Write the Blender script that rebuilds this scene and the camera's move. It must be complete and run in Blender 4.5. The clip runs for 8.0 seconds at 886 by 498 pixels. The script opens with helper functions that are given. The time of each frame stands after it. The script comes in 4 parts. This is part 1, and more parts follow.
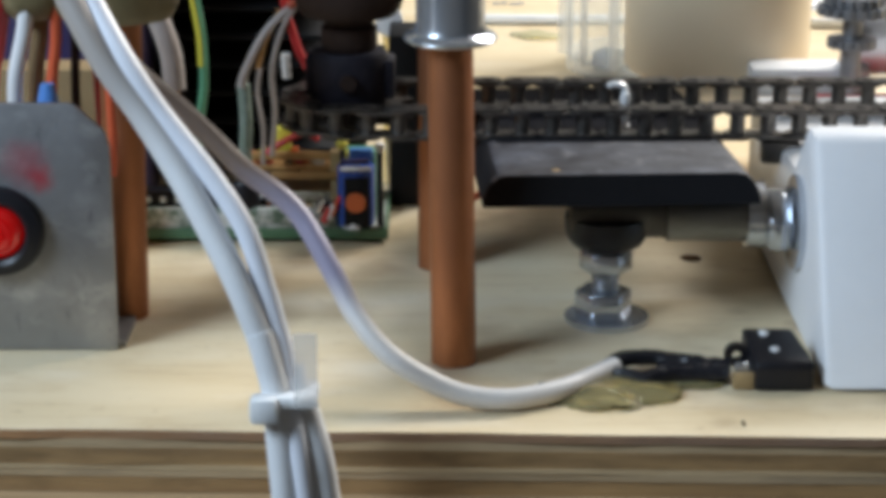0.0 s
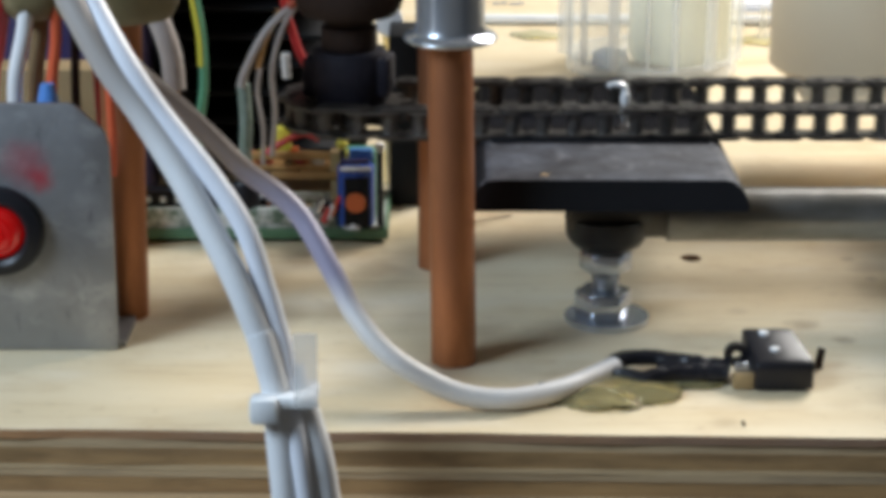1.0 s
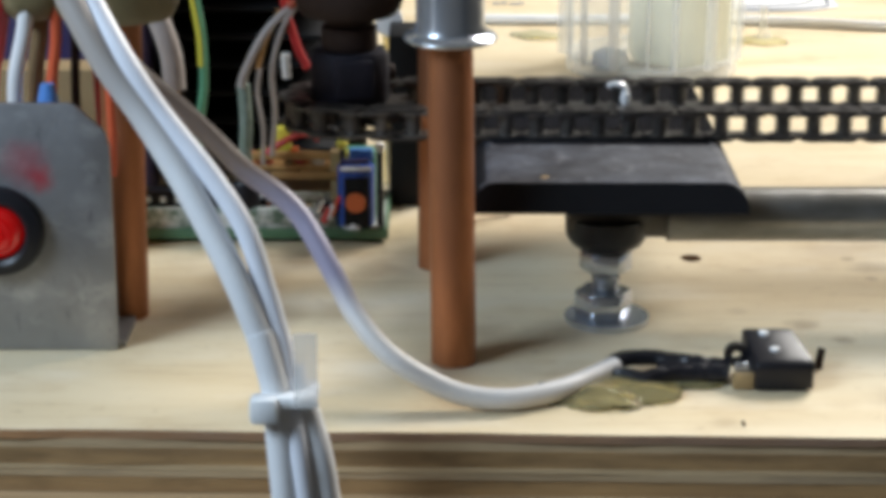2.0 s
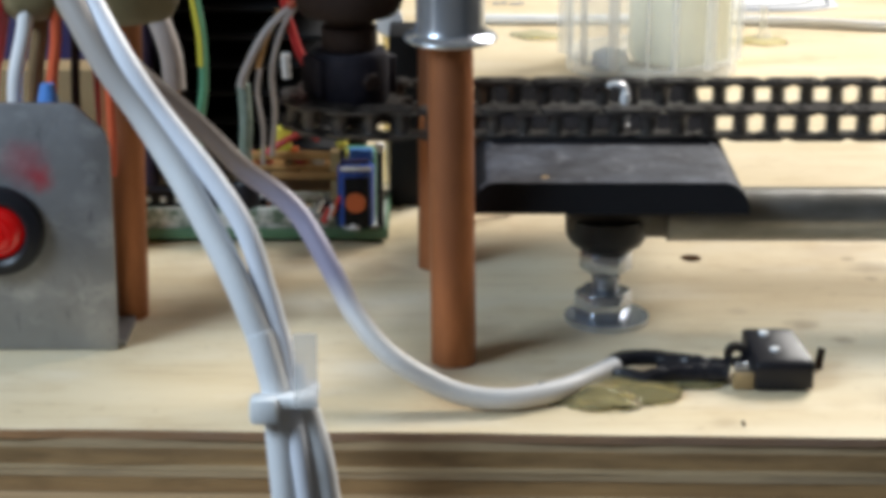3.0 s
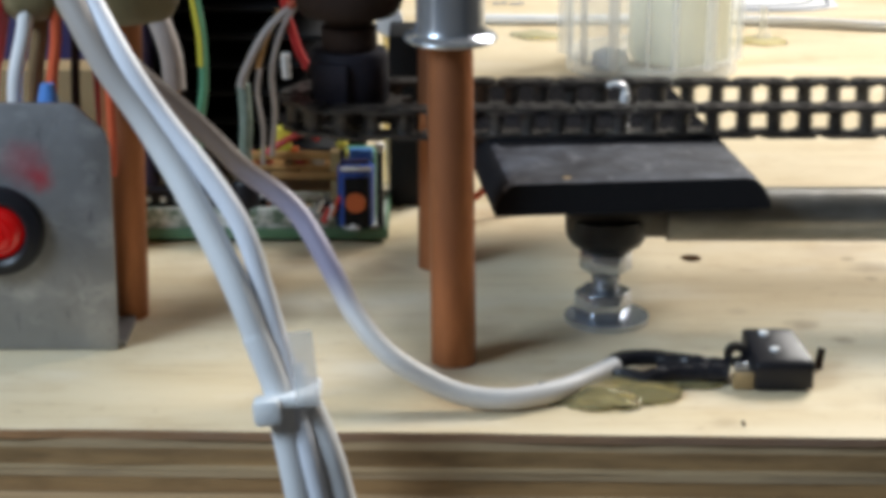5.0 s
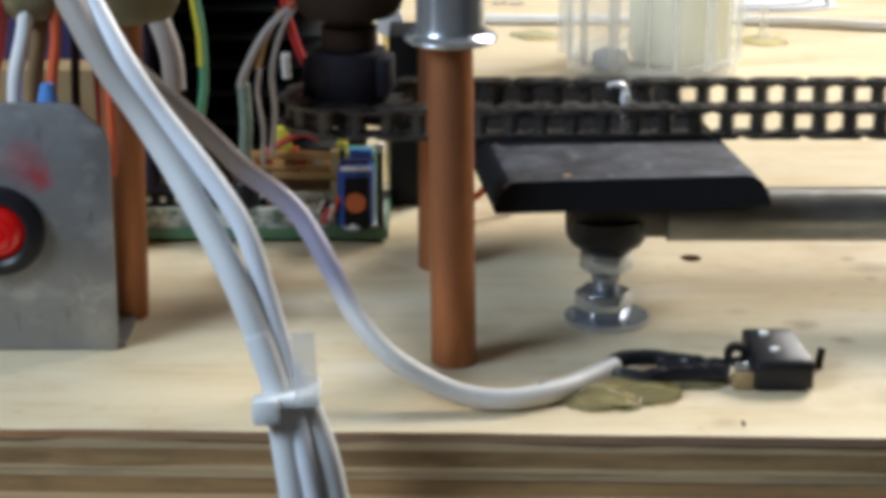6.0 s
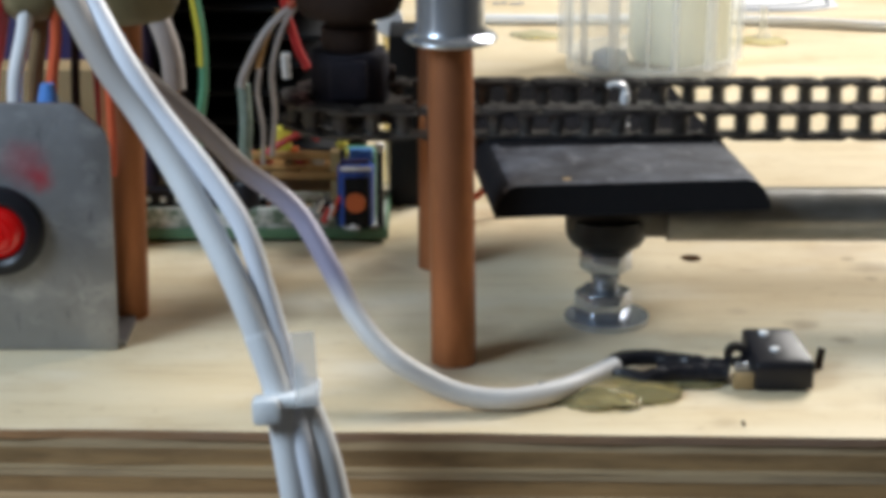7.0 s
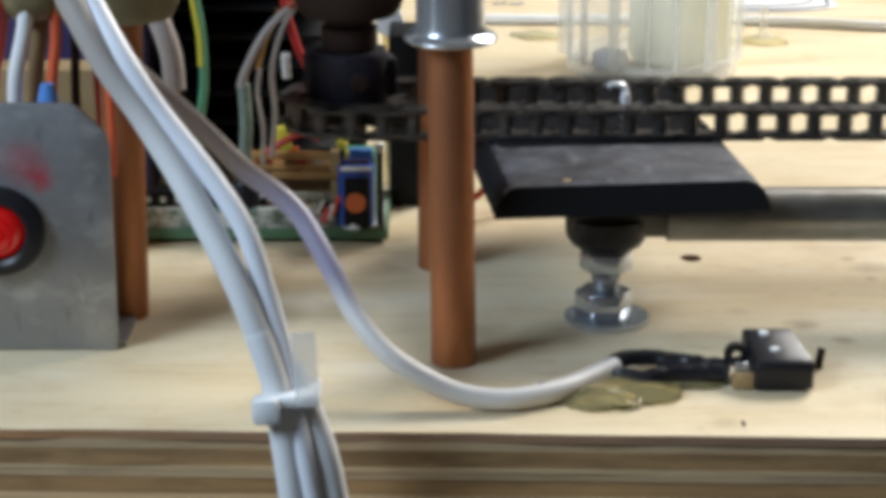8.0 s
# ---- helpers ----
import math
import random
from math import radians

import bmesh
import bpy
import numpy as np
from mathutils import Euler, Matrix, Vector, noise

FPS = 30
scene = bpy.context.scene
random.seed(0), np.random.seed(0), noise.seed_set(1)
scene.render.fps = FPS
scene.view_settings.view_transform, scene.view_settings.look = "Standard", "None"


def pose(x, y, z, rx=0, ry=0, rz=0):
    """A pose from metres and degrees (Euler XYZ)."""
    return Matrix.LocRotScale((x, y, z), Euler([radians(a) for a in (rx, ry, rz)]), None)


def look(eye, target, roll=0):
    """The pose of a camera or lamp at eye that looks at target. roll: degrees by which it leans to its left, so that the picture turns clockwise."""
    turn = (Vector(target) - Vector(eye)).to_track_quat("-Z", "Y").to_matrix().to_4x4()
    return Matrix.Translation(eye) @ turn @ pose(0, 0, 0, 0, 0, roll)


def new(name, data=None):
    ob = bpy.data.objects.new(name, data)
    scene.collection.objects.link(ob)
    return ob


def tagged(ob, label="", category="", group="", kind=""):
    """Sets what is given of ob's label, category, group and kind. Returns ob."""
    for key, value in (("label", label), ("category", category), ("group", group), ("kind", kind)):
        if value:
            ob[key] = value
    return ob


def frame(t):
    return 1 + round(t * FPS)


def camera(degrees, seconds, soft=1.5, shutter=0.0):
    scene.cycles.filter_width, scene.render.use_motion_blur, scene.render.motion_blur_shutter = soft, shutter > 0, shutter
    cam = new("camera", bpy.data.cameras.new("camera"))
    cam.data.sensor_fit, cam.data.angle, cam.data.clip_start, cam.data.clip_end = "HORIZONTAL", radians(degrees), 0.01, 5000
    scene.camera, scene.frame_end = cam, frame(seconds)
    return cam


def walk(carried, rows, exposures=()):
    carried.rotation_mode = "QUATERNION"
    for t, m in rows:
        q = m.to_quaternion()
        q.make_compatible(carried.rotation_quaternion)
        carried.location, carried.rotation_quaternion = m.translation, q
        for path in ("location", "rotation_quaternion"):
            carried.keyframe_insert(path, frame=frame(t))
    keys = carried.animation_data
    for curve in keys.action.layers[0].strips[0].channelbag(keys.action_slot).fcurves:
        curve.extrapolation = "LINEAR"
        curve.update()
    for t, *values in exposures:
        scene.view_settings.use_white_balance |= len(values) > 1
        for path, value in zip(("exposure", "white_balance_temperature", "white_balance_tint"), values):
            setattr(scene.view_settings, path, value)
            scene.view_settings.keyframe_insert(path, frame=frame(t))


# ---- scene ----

# ---------- camera ----------
CAM = look((0, 0, 0.215), (0, math.cos(radians(18)), 0.215 - math.sin(radians(18))))
cam = camera(24.0, 8.0, soft=5.3, shutter=0.5)
walk(cam, [(0.0, CAM), (8.0, CAM)], exposures=[(0.0, 0.07), (3.0, 0.07), (3.6, 0.0), (8.0, 0.0)])

# ---------- world and lamps ----------
world = bpy.data.worlds.new("workshop_air")
scene.world = world
world.use_nodes = True
world.node_tree.nodes["Background"].inputs[0].default_value = (0.82, 0.88, 1.0, 1)
world.node_tree.nodes["Background"].inputs[1].default_value = 0.125


def area_lamp(name, eye, target, sx, sy, watts, color):
    data = bpy.data.lights.new(name, "AREA")
    data.shape, data.size, data.size_y, data.energy, data.color = "RECTANGLE", sx, sy, watts, color
    ob = new(name, data)
    ob.matrix_world = look(eye, target)
    return ob


# two unseen lamps, placed to suit the directions of the shadows
LAMPS = (((0.85, 1.45, 0.98), (0.10, 0.85, 0.0), 0.75, 0.75, 35.5, (1.0, 0.97, 0.925)),
         ((-0.74, 0.06, 0.70), (0.0, 0.56, 0.0), 0.42, 0.42, 12.0, (0.64, 0.81, 1.0)))
for lamp_row in LAMPS:
    area_lamp("unseen_lamp", *lamp_row)


# ---------- materials ----------
def material(name, color, rough=0.5, metal=0.0, second=None, scale=40.0, stretch=(1, 1, 1), amount=0.5,
             bump=0.1, fine=600.0, coat=0.0, per_object=0.0, vary=0.12):
    """Base colour mixed with a second one by stretched noise, fine grain in the roughness and a small bump."""
    m = bpy.data.materials.new(name)
    m.use_nodes = True
    n, l = m.node_tree.nodes, m.node_tree.links
    b = n["Principled BSDF"]
    b.inputs["Metallic"].default_value = metal
    b.inputs["Coat Weight"].default_value = coat
    tc = n.new("ShaderNodeTexCoord")
    mp = n.new("ShaderNodeMapping")
    mp.inputs["Scale"].default_value = stretch
    l.new(tc.outputs["Object"], mp.inputs["Vector"])
    big = n.new("ShaderNodeTexNoise")
    big.inputs["Scale"].default_value, big.inputs["Detail"].default_value = scale, 6
    big.inputs["Roughness"].default_value = 0.6
    l.new(mp.outputs[0], big.inputs["Vector"])
    small = n.new("ShaderNodeTexNoise")
    small.inputs["Scale"].default_value, small.inputs["Detail"].default_value = fine, 3
    l.new(mp.outputs[0], small.inputs["Vector"])
    ramp = n.new("ShaderNodeValToRGB")
    ramp.color_ramp.elements[0].position, ramp.color_ramp.elements[1].position = 0.5 - amount / 2, 0.5 + amount / 2
    second = second or tuple(c * 0.72 for c in color)
    ramp.color_ramp.elements[0].color, ramp.color_ramp.elements[1].color = (*second, 1), (*color, 1)
    l.new(big.outputs["Fac"], ramp.inputs[0])
    out = ramp.outputs[0]
    if per_object:
        info, hsv = n.new("ShaderNodeObjectInfo"), n.new("ShaderNodeHueSaturation")
        rng = n.new("ShaderNodeMapRange")
        rng.inputs[3].default_value, rng.inputs[4].default_value = 1 - per_object, 1 + per_object
        l.new(info.outputs["Random"], rng.inputs[0])
        l.new(rng.outputs[0], hsv.inputs["Value"])
        l.new(out, hsv.inputs["Color"])
        out = hsv.outputs[0]
    l.new(out, b.inputs["Base Color"])
    rr = n.new("ShaderNodeMapRange")
    rr.inputs[3].default_value, rr.inputs[4].default_value = max(rough - vary, 0.02), min(rough + vary, 1)
    l.new(small.outputs["Fac"], rr.inputs[0])
    l.new(rr.outputs[0], b.inputs["Roughness"])
    if bump:
        bp = n.new("ShaderNodeBump")
        bp.inputs["Strength"].default_value, bp.inputs["Distance"].default_value = bump, 0.0006
        l.new(small.outputs["Fac"], bp.inputs["Height"])
        l.new(bp.outputs[0], b.inputs["Normal"])
    return m


def glow(name, color, strength, base):
    m = material(name, base, 0.1, vary=0.04, bump=0.0, coat=0.6)
    b = m.node_tree.nodes["Principled BSDF"]
    b.inputs["Emission Color"].default_value, b.inputs["Emission Strength"].default_value = (*color, 1), strength
    return m


def clear(name, color, rough=0.05, ior=1.45, weight=1.0):
    m = material(name, color, rough, bump=0.0, vary=0.01, second=tuple(c * 0.95 for c in color))
    b = m.node_tree.nodes["Principled BSDF"]
    b.inputs["Transmission Weight"].default_value, b.inputs["IOR"].default_value = weight, ior
    return m


PLY = material("plywood_face", (0.76, 0.655, 0.465), 0.5, second=(0.66, 0.53, 0.33), scale=16, stretch=(0.35, 2.6, 1), amount=0.34, bump=0.35, fine=160)


def stain(m, color, scale, low, high, strength, stretch=(1, 1, 1), shift=0.0):
    """Mixes ragged stains of another colour into a material."""
    n, l = m.node_tree.nodes, m.node_tree.links
    b = n["Principled BSDF"]
    old = b.inputs["Base Color"].links[0].from_socket
    tc, mp, tex, rng, mix = (n.new(k) for k in ("ShaderNodeTexCoord", "ShaderNodeMapping", "ShaderNodeTexNoise", "ShaderNodeMapRange", "ShaderNodeMix"))
    mp.inputs["Scale"].default_value = stretch
    mp.inputs["Location"].default_value = (shift, shift * 0.7, 0)
    l.new(tc.outputs["Object"], mp.inputs["Vector"])
    l.new(mp.outputs[0], tex.inputs["Vector"])
    tex.inputs["Scale"].default_value, tex.inputs["Detail"].default_value, tex.inputs["Roughness"].default_value = scale, 8, 0.65
    rng.inputs[1].default_value, rng.inputs[2].default_value, rng.inputs[4].default_value = low, high, strength
    l.new(tex.outputs["Fac"], rng.inputs[0])
    mix.data_type = "RGBA"
    mix.inputs[7].default_value = (*color, 1)
    l.new(rng.outputs[0], mix.inputs[0])
    l.new(old, mix.inputs[6])
    l.new(mix.outputs[2], b.inputs["Base Color"])


def smudge_or_glow(m, centre, radius, color, strength):
    """A soft patch of another colour, ragged by noise: smudges, and the plate's painted red glow."""
    n, l = m.node_tree.nodes, m.node_tree.links
    b = n["Principled BSDF"]
    old = b.inputs["Base Color"].links[0].from_socket
    tc, sub, ln = n.new("ShaderNodeTexCoord"), n.new("ShaderNodeVectorMath"), n.new("ShaderNodeVectorMath")
    sub.operation, ln.operation = "DISTANCE", "ADD"
    tex = n.new("ShaderNodeTexNoise")
    tex.inputs["Scale"].default_value, tex.inputs["Detail"].default_value = 1.3 / radius, 6
    sc = n.new("ShaderNodeVectorMath")
    sc.operation = "SCALE"
    sc.inputs["Scale"].default_value = radius * 0.8
    l.new(tc.outputs["Object"], tex.inputs["Vector"])
    l.new(tex.outputs["Color"], sc.inputs[0])
    l.new(tc.outputs["Object"], ln.inputs[0])
    l.new(sc.outputs[0], ln.inputs[1])
    l.new(ln.outputs[0], sub.inputs[0])
    sub.inputs[1].default_value = tuple(c + radius * 0.4 for c in centre)
    rng = n.new("ShaderNodeMapRange")
    rng.interpolation_type = "SMOOTHSTEP"
    rng.inputs[1].default_value, rng.inputs[2].default_value = radius * 0.2, radius * 1.2
    rng.inputs[3].default_value, rng.inputs[4].default_value = strength, 0
    l.new(sub.outputs["Value"], rng.inputs[0])
    mix = n.new("ShaderNodeMix")
    mix.data_type = "RGBA"
    mix.inputs[7].default_value = (*color, 1)
    l.new(rng.outputs[0], mix.inputs[0])
    l.new(old, mix.inputs[6])
    l.new(mix.outputs[2], b.inputs["Base Color"])


stain(PLY, (0.44, 0.29, 0.13), 26, 0.52, 0.68, 0.42, (0.8, 1.3, 1))
stain(PLY, (0.50, 0.36, 0.20), 90, 0.55, 0.70, 0.5, (0.25, 2.5, 1), 3.0)
stain(PLY, (0.36, 0.24, 0.12), 240, 0.60, 0.72, 0.55, (0.6, 1.4, 1), 5.0)
stain(PLY, (0.81, 0.76, 0.66), 20, 0.53, 0.72, 0.5, (0.5, 1.6, 1), 7.0)
PLY_EDGE = material("plywood_edge", (0.63, 0.46, 0.26), 0.75, second=(0.44, 0.31, 0.17), scale=60, stretch=(0.25, 1, 4), amount=0.6, bump=0.5, fine=500)
PLY_GREY = material("plywood_grey_ply", (0.58, 0.42, 0.24), 0.8, second=(0.37, 0.26, 0.145), scale=50, stretch=(0.3, 1, 3), amount=0.6, bump=0.5, fine=400)
PLY_DARK = material("plywood_dark_ply", (0.48, 0.29, 0.12), 0.8, second=(0.22, 0.13, 0.06), scale=60, stretch=(0.25, 1, 4), amount=0.6, bump=0.5, fine=500)
for sx, sy, sr, sk in ((0.108, 0.588, 0.006, 0.6), (0.139, 0.642, 0.008, 0.45), (-0.062, 0.630, 0.016, 0.4), (0.012, 0.583, 0.010, 0.3), (0.118, 0.575, 0.004, 0.5), (0.133, 0.651, 0.003, 0.6), (0.146, 0.640, 0.003, 0.6),
                       (0.137, 0.631, 0.0026, 0.5), (0.090, 0.600, 0.004, 0.25), (-0.030, 0.600, 0.012, 0.3), (-0.045, 0.560, 0.009, 0.2), (-0.020, 0.640, 0.010, 0.35),
                       (-0.050, 0.595, 0.011, 0.35), (0.075, 0.512, 0.005, 0.25), (0.125, 0.530, 0.010, 0.25), (0.098, 0.545, 0.008, 0.2)):
    smudge_or_glow(PLY, (sx - 0.3, sy - 0.9, 0.018), sr, (0.24, 0.15, 0.07), sk)
stain(PLY_DARK, (0.13, 0.075, 0.03), 26, 0.48, 0.62, 0.6, (0.7, 1, 3), 3.0)
stain(PLY_GREY, (0.20, 0.14, 0.09), 30, 0.52, 0.66, 0.5, (0.5, 1, 3), 6.0)
VENEER_EDGE = material("veneer_edge", (0.46, 0.23, 0.09), 0.8, second=(0.22, 0.15, 0.11), scale=22, stretch=(0.4, 1, 1), amount=0.5, bump=0.5, fine=400)
PINE = material("bench_pine", (0.50, 0.34, 0.18), 0.7, second=(0.26, 0.15, 0.07), scale=34, stretch=(0.3, 2, 2), bump=0.3)
COPPER = material("copper_pipe", (0.52, 0.215, 0.09), 0.48, 0.75, second=(0.33, 0.13, 0.065), scale=60, stretch=(1, 1, 0.3), amount=0.6, bump=0.15)
ZINC = material("zinc_plate", (0.62, 0.66, 0.72), 0.22, 0.85, second=(0.50, 0.53, 0.58), scale=40, bump=0.0, vary=0.02)
# near-white colour that holds the glints of the wire and rivets
GLINT_WHITE = material("glint_white", (0.95, 0.96, 0.97), 0.2, 0.15, bump=0.0)
STEEL_TUBE = material("conduit_steel", (0.33, 0.33, 0.32), 0.34, 0.8, second=(0.15, 0.14, 0.12), scale=110, stretch=(0.4, 1, 1), bump=0.15)
# darker copy of the tube steel, holding the slab's shade on the coupling
STEEL_SLAB_SHADE = material("slab_shade_steel", (0.16, 0.15, 0.13), 0.5, 0.6, second=(0.09, 0.08, 0.07), scale=90, bump=0.15)
CHAIN = material("oiled_chain_steel", (0.085, 0.078, 0.072), 0.42, 0.7, second=(0.045, 0.04, 0.037), scale=300, bump=0.2, per_object=0.2)
CHAIN_EDGE = material("worn_roller_steel", (0.16, 0.15, 0.14), 0.35, 0.8, second=(0.07, 0.065, 0.06), scale=300, bump=0.2, per_object=0.25)
DARK_METAL = material("dark_hub_steel", (0.026, 0.024, 0.034), 0.65, 0.2, second=(0.012, 0.011, 0.016), scale=120, bump=0.3)
BROWN_METAL = material("brown_shaft", (0.040, 0.026, 0.022), 0.6, 0.3, bump=0.2)
SHEET = material("brushed_sheet_steel", (0.34, 0.345, 0.36), 0.42, 0.65, second=(0.23, 0.23, 0.235), scale=55, stretch=(1, 1, 1), amount=0.5, bump=0.12, fine=900)
stain(COPPER, (0.20, 0.085, 0.04), 70, 0.5, 0.66, 0.55, (1, 1, 0.25))
PLATE = material("stained_sheet_steel", (0.34, 0.345, 0.36), 0.42, 0.65, second=(0.23, 0.23, 0.235), scale=55, amount=0.5, bump=0.12, fine=900)


stain(PLATE, (0.50, 0.50, 0.51), 45, 0.52, 0.68, 0.5, (1, 1, 1), 2.0)
stain(PLATE, (0.13, 0.13, 0.14), 170, 0.58, 0.70, 0.5, (2.2, 1, 0.7), 9.0)
stain(PLATE, (0.60, 0.60, 0.60), 60, 0.54, 0.70, 0.45, (1, 1, 1.6), 13.0)
# red light on the plate, painted in as two soft patches
smudge_or_glow(PLATE, (0.0160, 0.0, 0.0520), 0.0056, (0.62, 0.04, 0.06), 0.85)
smudge_or_glow(PLATE, (0.0118, 0.0, 0.0565), 0.0082, (0.55, 0.07, 0.11), 0.55)
smudge_or_glow(PLATE, (0.0218, 0.0, 0.0408), 0.0026, (0.40, 0.42, 0.10), 0.6)
# the slab's top is paler and mottled, its front and sides near black
SLAB_TOP = material("mottled_slab_top", (0.080, 0.085, 0.102), 0.6, 0.0, second=(0.022, 0.022, 0.028), scale=85, amount=0.32, bump=0.25, fine=400)
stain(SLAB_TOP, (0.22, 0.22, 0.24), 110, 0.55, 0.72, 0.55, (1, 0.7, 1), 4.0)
# shade under the chain, put into the slab's colour as near-black
SLAB_CHAIN_SHADE = material("chain_shade_slab", (0.013, 0.013, 0.015), 0.88, second=(0.008, 0.008, 0.010), scale=90, bump=0.2)
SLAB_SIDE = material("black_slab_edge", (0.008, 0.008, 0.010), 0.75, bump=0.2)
BLACK = material("black_plastic", (0.013, 0.013, 0.017), 0.36, bump=0.06)
BLACK_MATT = material("matt_black_plastic", (0.010, 0.010, 0.011), 0.7, bump=0.1)
WHITE_PLASTIC = material("white_cutting_plastic", (0.80, 0.80, 0.81), 0.42, second=(0.72, 0.72, 0.73), scale=30, bump=0.12)
CREAM = material("cream_cardboard", (0.75, 0.63, 0.45), 0.5, second=(0.69, 0.56, 0.38), scale=14, bump=0.1)
CABLE_WHITE = material("white_cable_jacket", (0.84, 0.85, 0.86), 0.4, second=(0.74, 0.74, 0.74), scale=50, bump=0.1)
CABLE_BLUISH = material("bluish_white_cable", (0.84, 0.86, 0.92), 0.35, second=(0.76, 0.78, 0.84), scale=50, bump=0.1)
CABLE_GREY = material("grey_cable_jacket", (0.42, 0.38, 0.37), 0.45, second=(0.33, 0.28, 0.25), scale=50, bump=0.1)
CABLE_TINTED = material("light_tinted_cable_jacket", (0.70, 0.68, 0.66), 0.4, second=(0.60, 0.57, 0.54), scale=50, bump=0.1)


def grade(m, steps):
    """Paints shade and colour cast into a jacket by height: rows of (from, to, colour)."""
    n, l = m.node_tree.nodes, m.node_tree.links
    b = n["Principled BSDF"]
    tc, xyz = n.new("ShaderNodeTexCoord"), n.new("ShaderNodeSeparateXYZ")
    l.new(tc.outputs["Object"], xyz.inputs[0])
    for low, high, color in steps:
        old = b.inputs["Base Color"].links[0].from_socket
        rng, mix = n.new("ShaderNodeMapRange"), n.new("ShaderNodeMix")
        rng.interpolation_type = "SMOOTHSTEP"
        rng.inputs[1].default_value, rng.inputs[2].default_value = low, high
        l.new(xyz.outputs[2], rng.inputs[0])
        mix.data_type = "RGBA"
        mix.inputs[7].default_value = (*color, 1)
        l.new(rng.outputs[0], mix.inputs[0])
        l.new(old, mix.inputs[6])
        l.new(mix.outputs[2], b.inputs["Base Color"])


# grey shade of the cable's upper run, painted into its white jacket
CABLE_SHADED = material("shade_painted_cable_jacket", (0.84, 0.85, 0.86), 0.4, second=(0.74, 0.74, 0.74), scale=50, bump=0.1)
grade(CABLE_SHADED, ((-0.045, -0.008, (0.40, 0.36, 0.33)),))
# lilac and brown light cast painted onto the pale sensor cable
grade(CABLE_TINTED, ((0.020, 0.035, (0.31, 0.29, 0.40)), (0.043, 0.062, (0.15, 0.105, 0.08))))
OLIVE = material("olive_resin", (0.22, 0.18, 0.095), 0.35, second=(0.15, 0.12, 0.06), scale=60, bump=0.2)
GLUE = clear("hot_glue", (0.90, 0.80, 0.45), 0.05, 1.35, 0.85)
GLUE_PALE = clear("pale_hot_glue", (0.90, 0.82, 0.50), 0.2, 1.15, 0.5)
TIE = clear("nylon_tie", (0.93, 0.95, 0.96), 0.35, 1.4, 0.2)
TIE_CLEAR = material("thin_clear_nylon", (0.86, 0.87, 0.87), 0.3, bump=0.0, vary=0.02)
TIE_CLEAR.node_tree.nodes["Principled BSDF"].inputs["Alpha"].default_value = 0.32
MILKY = material("bluish_wax", (0.74, 0.77, 0.81), 0.4, second=(0.66, 0.69, 0.74), scale=60)
GLASS = material("clear_glass", (0.93, 0.95, 0.93), 0.06, bump=0.0, vary=0.01, second=(0.91, 0.94, 0.92))
GLASS.node_tree.nodes["Principled BSDF"].inputs["Alpha"].default_value = 0.16
GLASS_RIB = material("glass_rib", (0.95, 0.97, 0.96), 0.08, bump=0.0, vary=0.01, second=(0.93, 0.95, 0.94))
GLASS_RIB.node_tree.nodes["Principled BSDF"].inputs["Alpha"].default_value = 0.30
FILL = material("pale_green_candle", (0.87, 0.89, 0.76), 0.45, second=(0.84, 0.86, 0.71), scale=20, bump=0.05)
PCB = material("circuit_board_green", (0.10, 0.22, 0.12), 0.4, second=(0.06, 0.14, 0.08), scale=150, bump=0.2)
PCB_TOP = material("soldered_board_face", (0.60, 0.62, 0.60), 0.45, second=(0.10, 0.16, 0.11), scale=220, amount=0.2, bump=0.6, fine=700)
BROWN_BOARD = material("brown_phenolic_board", (0.46, 0.26, 0.09), 0.45, second=(0.30, 0.15, 0.05), scale=120, bump=0.2)
BROWN_DARK = material("dark_brown_board", (0.20, 0.10, 0.035), 0.5, second=(0.12, 0.06, 0.02), scale=120)
BLUE = material("blue_sleeve", (0.03, 0.09, 0.42), 0.3, bump=0.05)
ORANGE = material("orange_trimmer", (0.62, 0.13, 0.03), 0.4, bump=0.1)
RED = material("red_wire", (0.62, 0.04, 0.04), 0.4)
ORANGE_RED = material("orange_wire", (0.75, 0.13, 0.05), 0.4)
YELLOW = material("yellow_wire", (0.62, 0.55, 0.06), 0.4)
GREEN = material("green_wire", (0.10, 0.30, 0.17), 0.4)
GREY_GREEN = material("grey_green_sleeve", (0.10, 0.15, 0.12), 0.4, second=(0.22, 0.27, 0.24), scale=200, amount=0.3)
BLUE_CAP = material("blue_wire_nut", (0.10, 0.28, 0.70), 0.4)
PURPLE = material("purple_tape", (0.035, 0.028, 0.10), 0.4)
CARTON = material("brown_carton", (0.30, 0.21, 0.10), 0.75, second=(0.20, 0.13, 0.06), scale=60)
TAN = material("tan_board", (0.42, 0.30, 0.15), 0.7, second=(0.30, 0.20, 0.09), scale=60)
PAPER = material("white_paper", (0.86, 0.86, 0.86), 0.7)
GREY_INK = material("grey_print", (0.25, 0.27, 0.32), 0.7)
LED_RED = glow("red_lit_lens", (1.0, 0.012, 0.008), 0.12, (0.55, 0.008, 0.010))
for dull in (SLAB_SIDE, SLAB_CHAIN_SHADE, DARK_METAL, BROWN_METAL, BLACK_MATT):
    dull.node_tree.nodes["Principled BSDF"].inputs["Specular IOR Level"].default_value = 0.18
SLAB_CHAIN_SHADE.node_tree.nodes["Principled BSDF"].inputs["Specular IOR Level"].default_value = 0.02
SLAB_TOP.node_tree.nodes["Principled BSDF"].inputs["Specular IOR Level"].default_value = 0.3
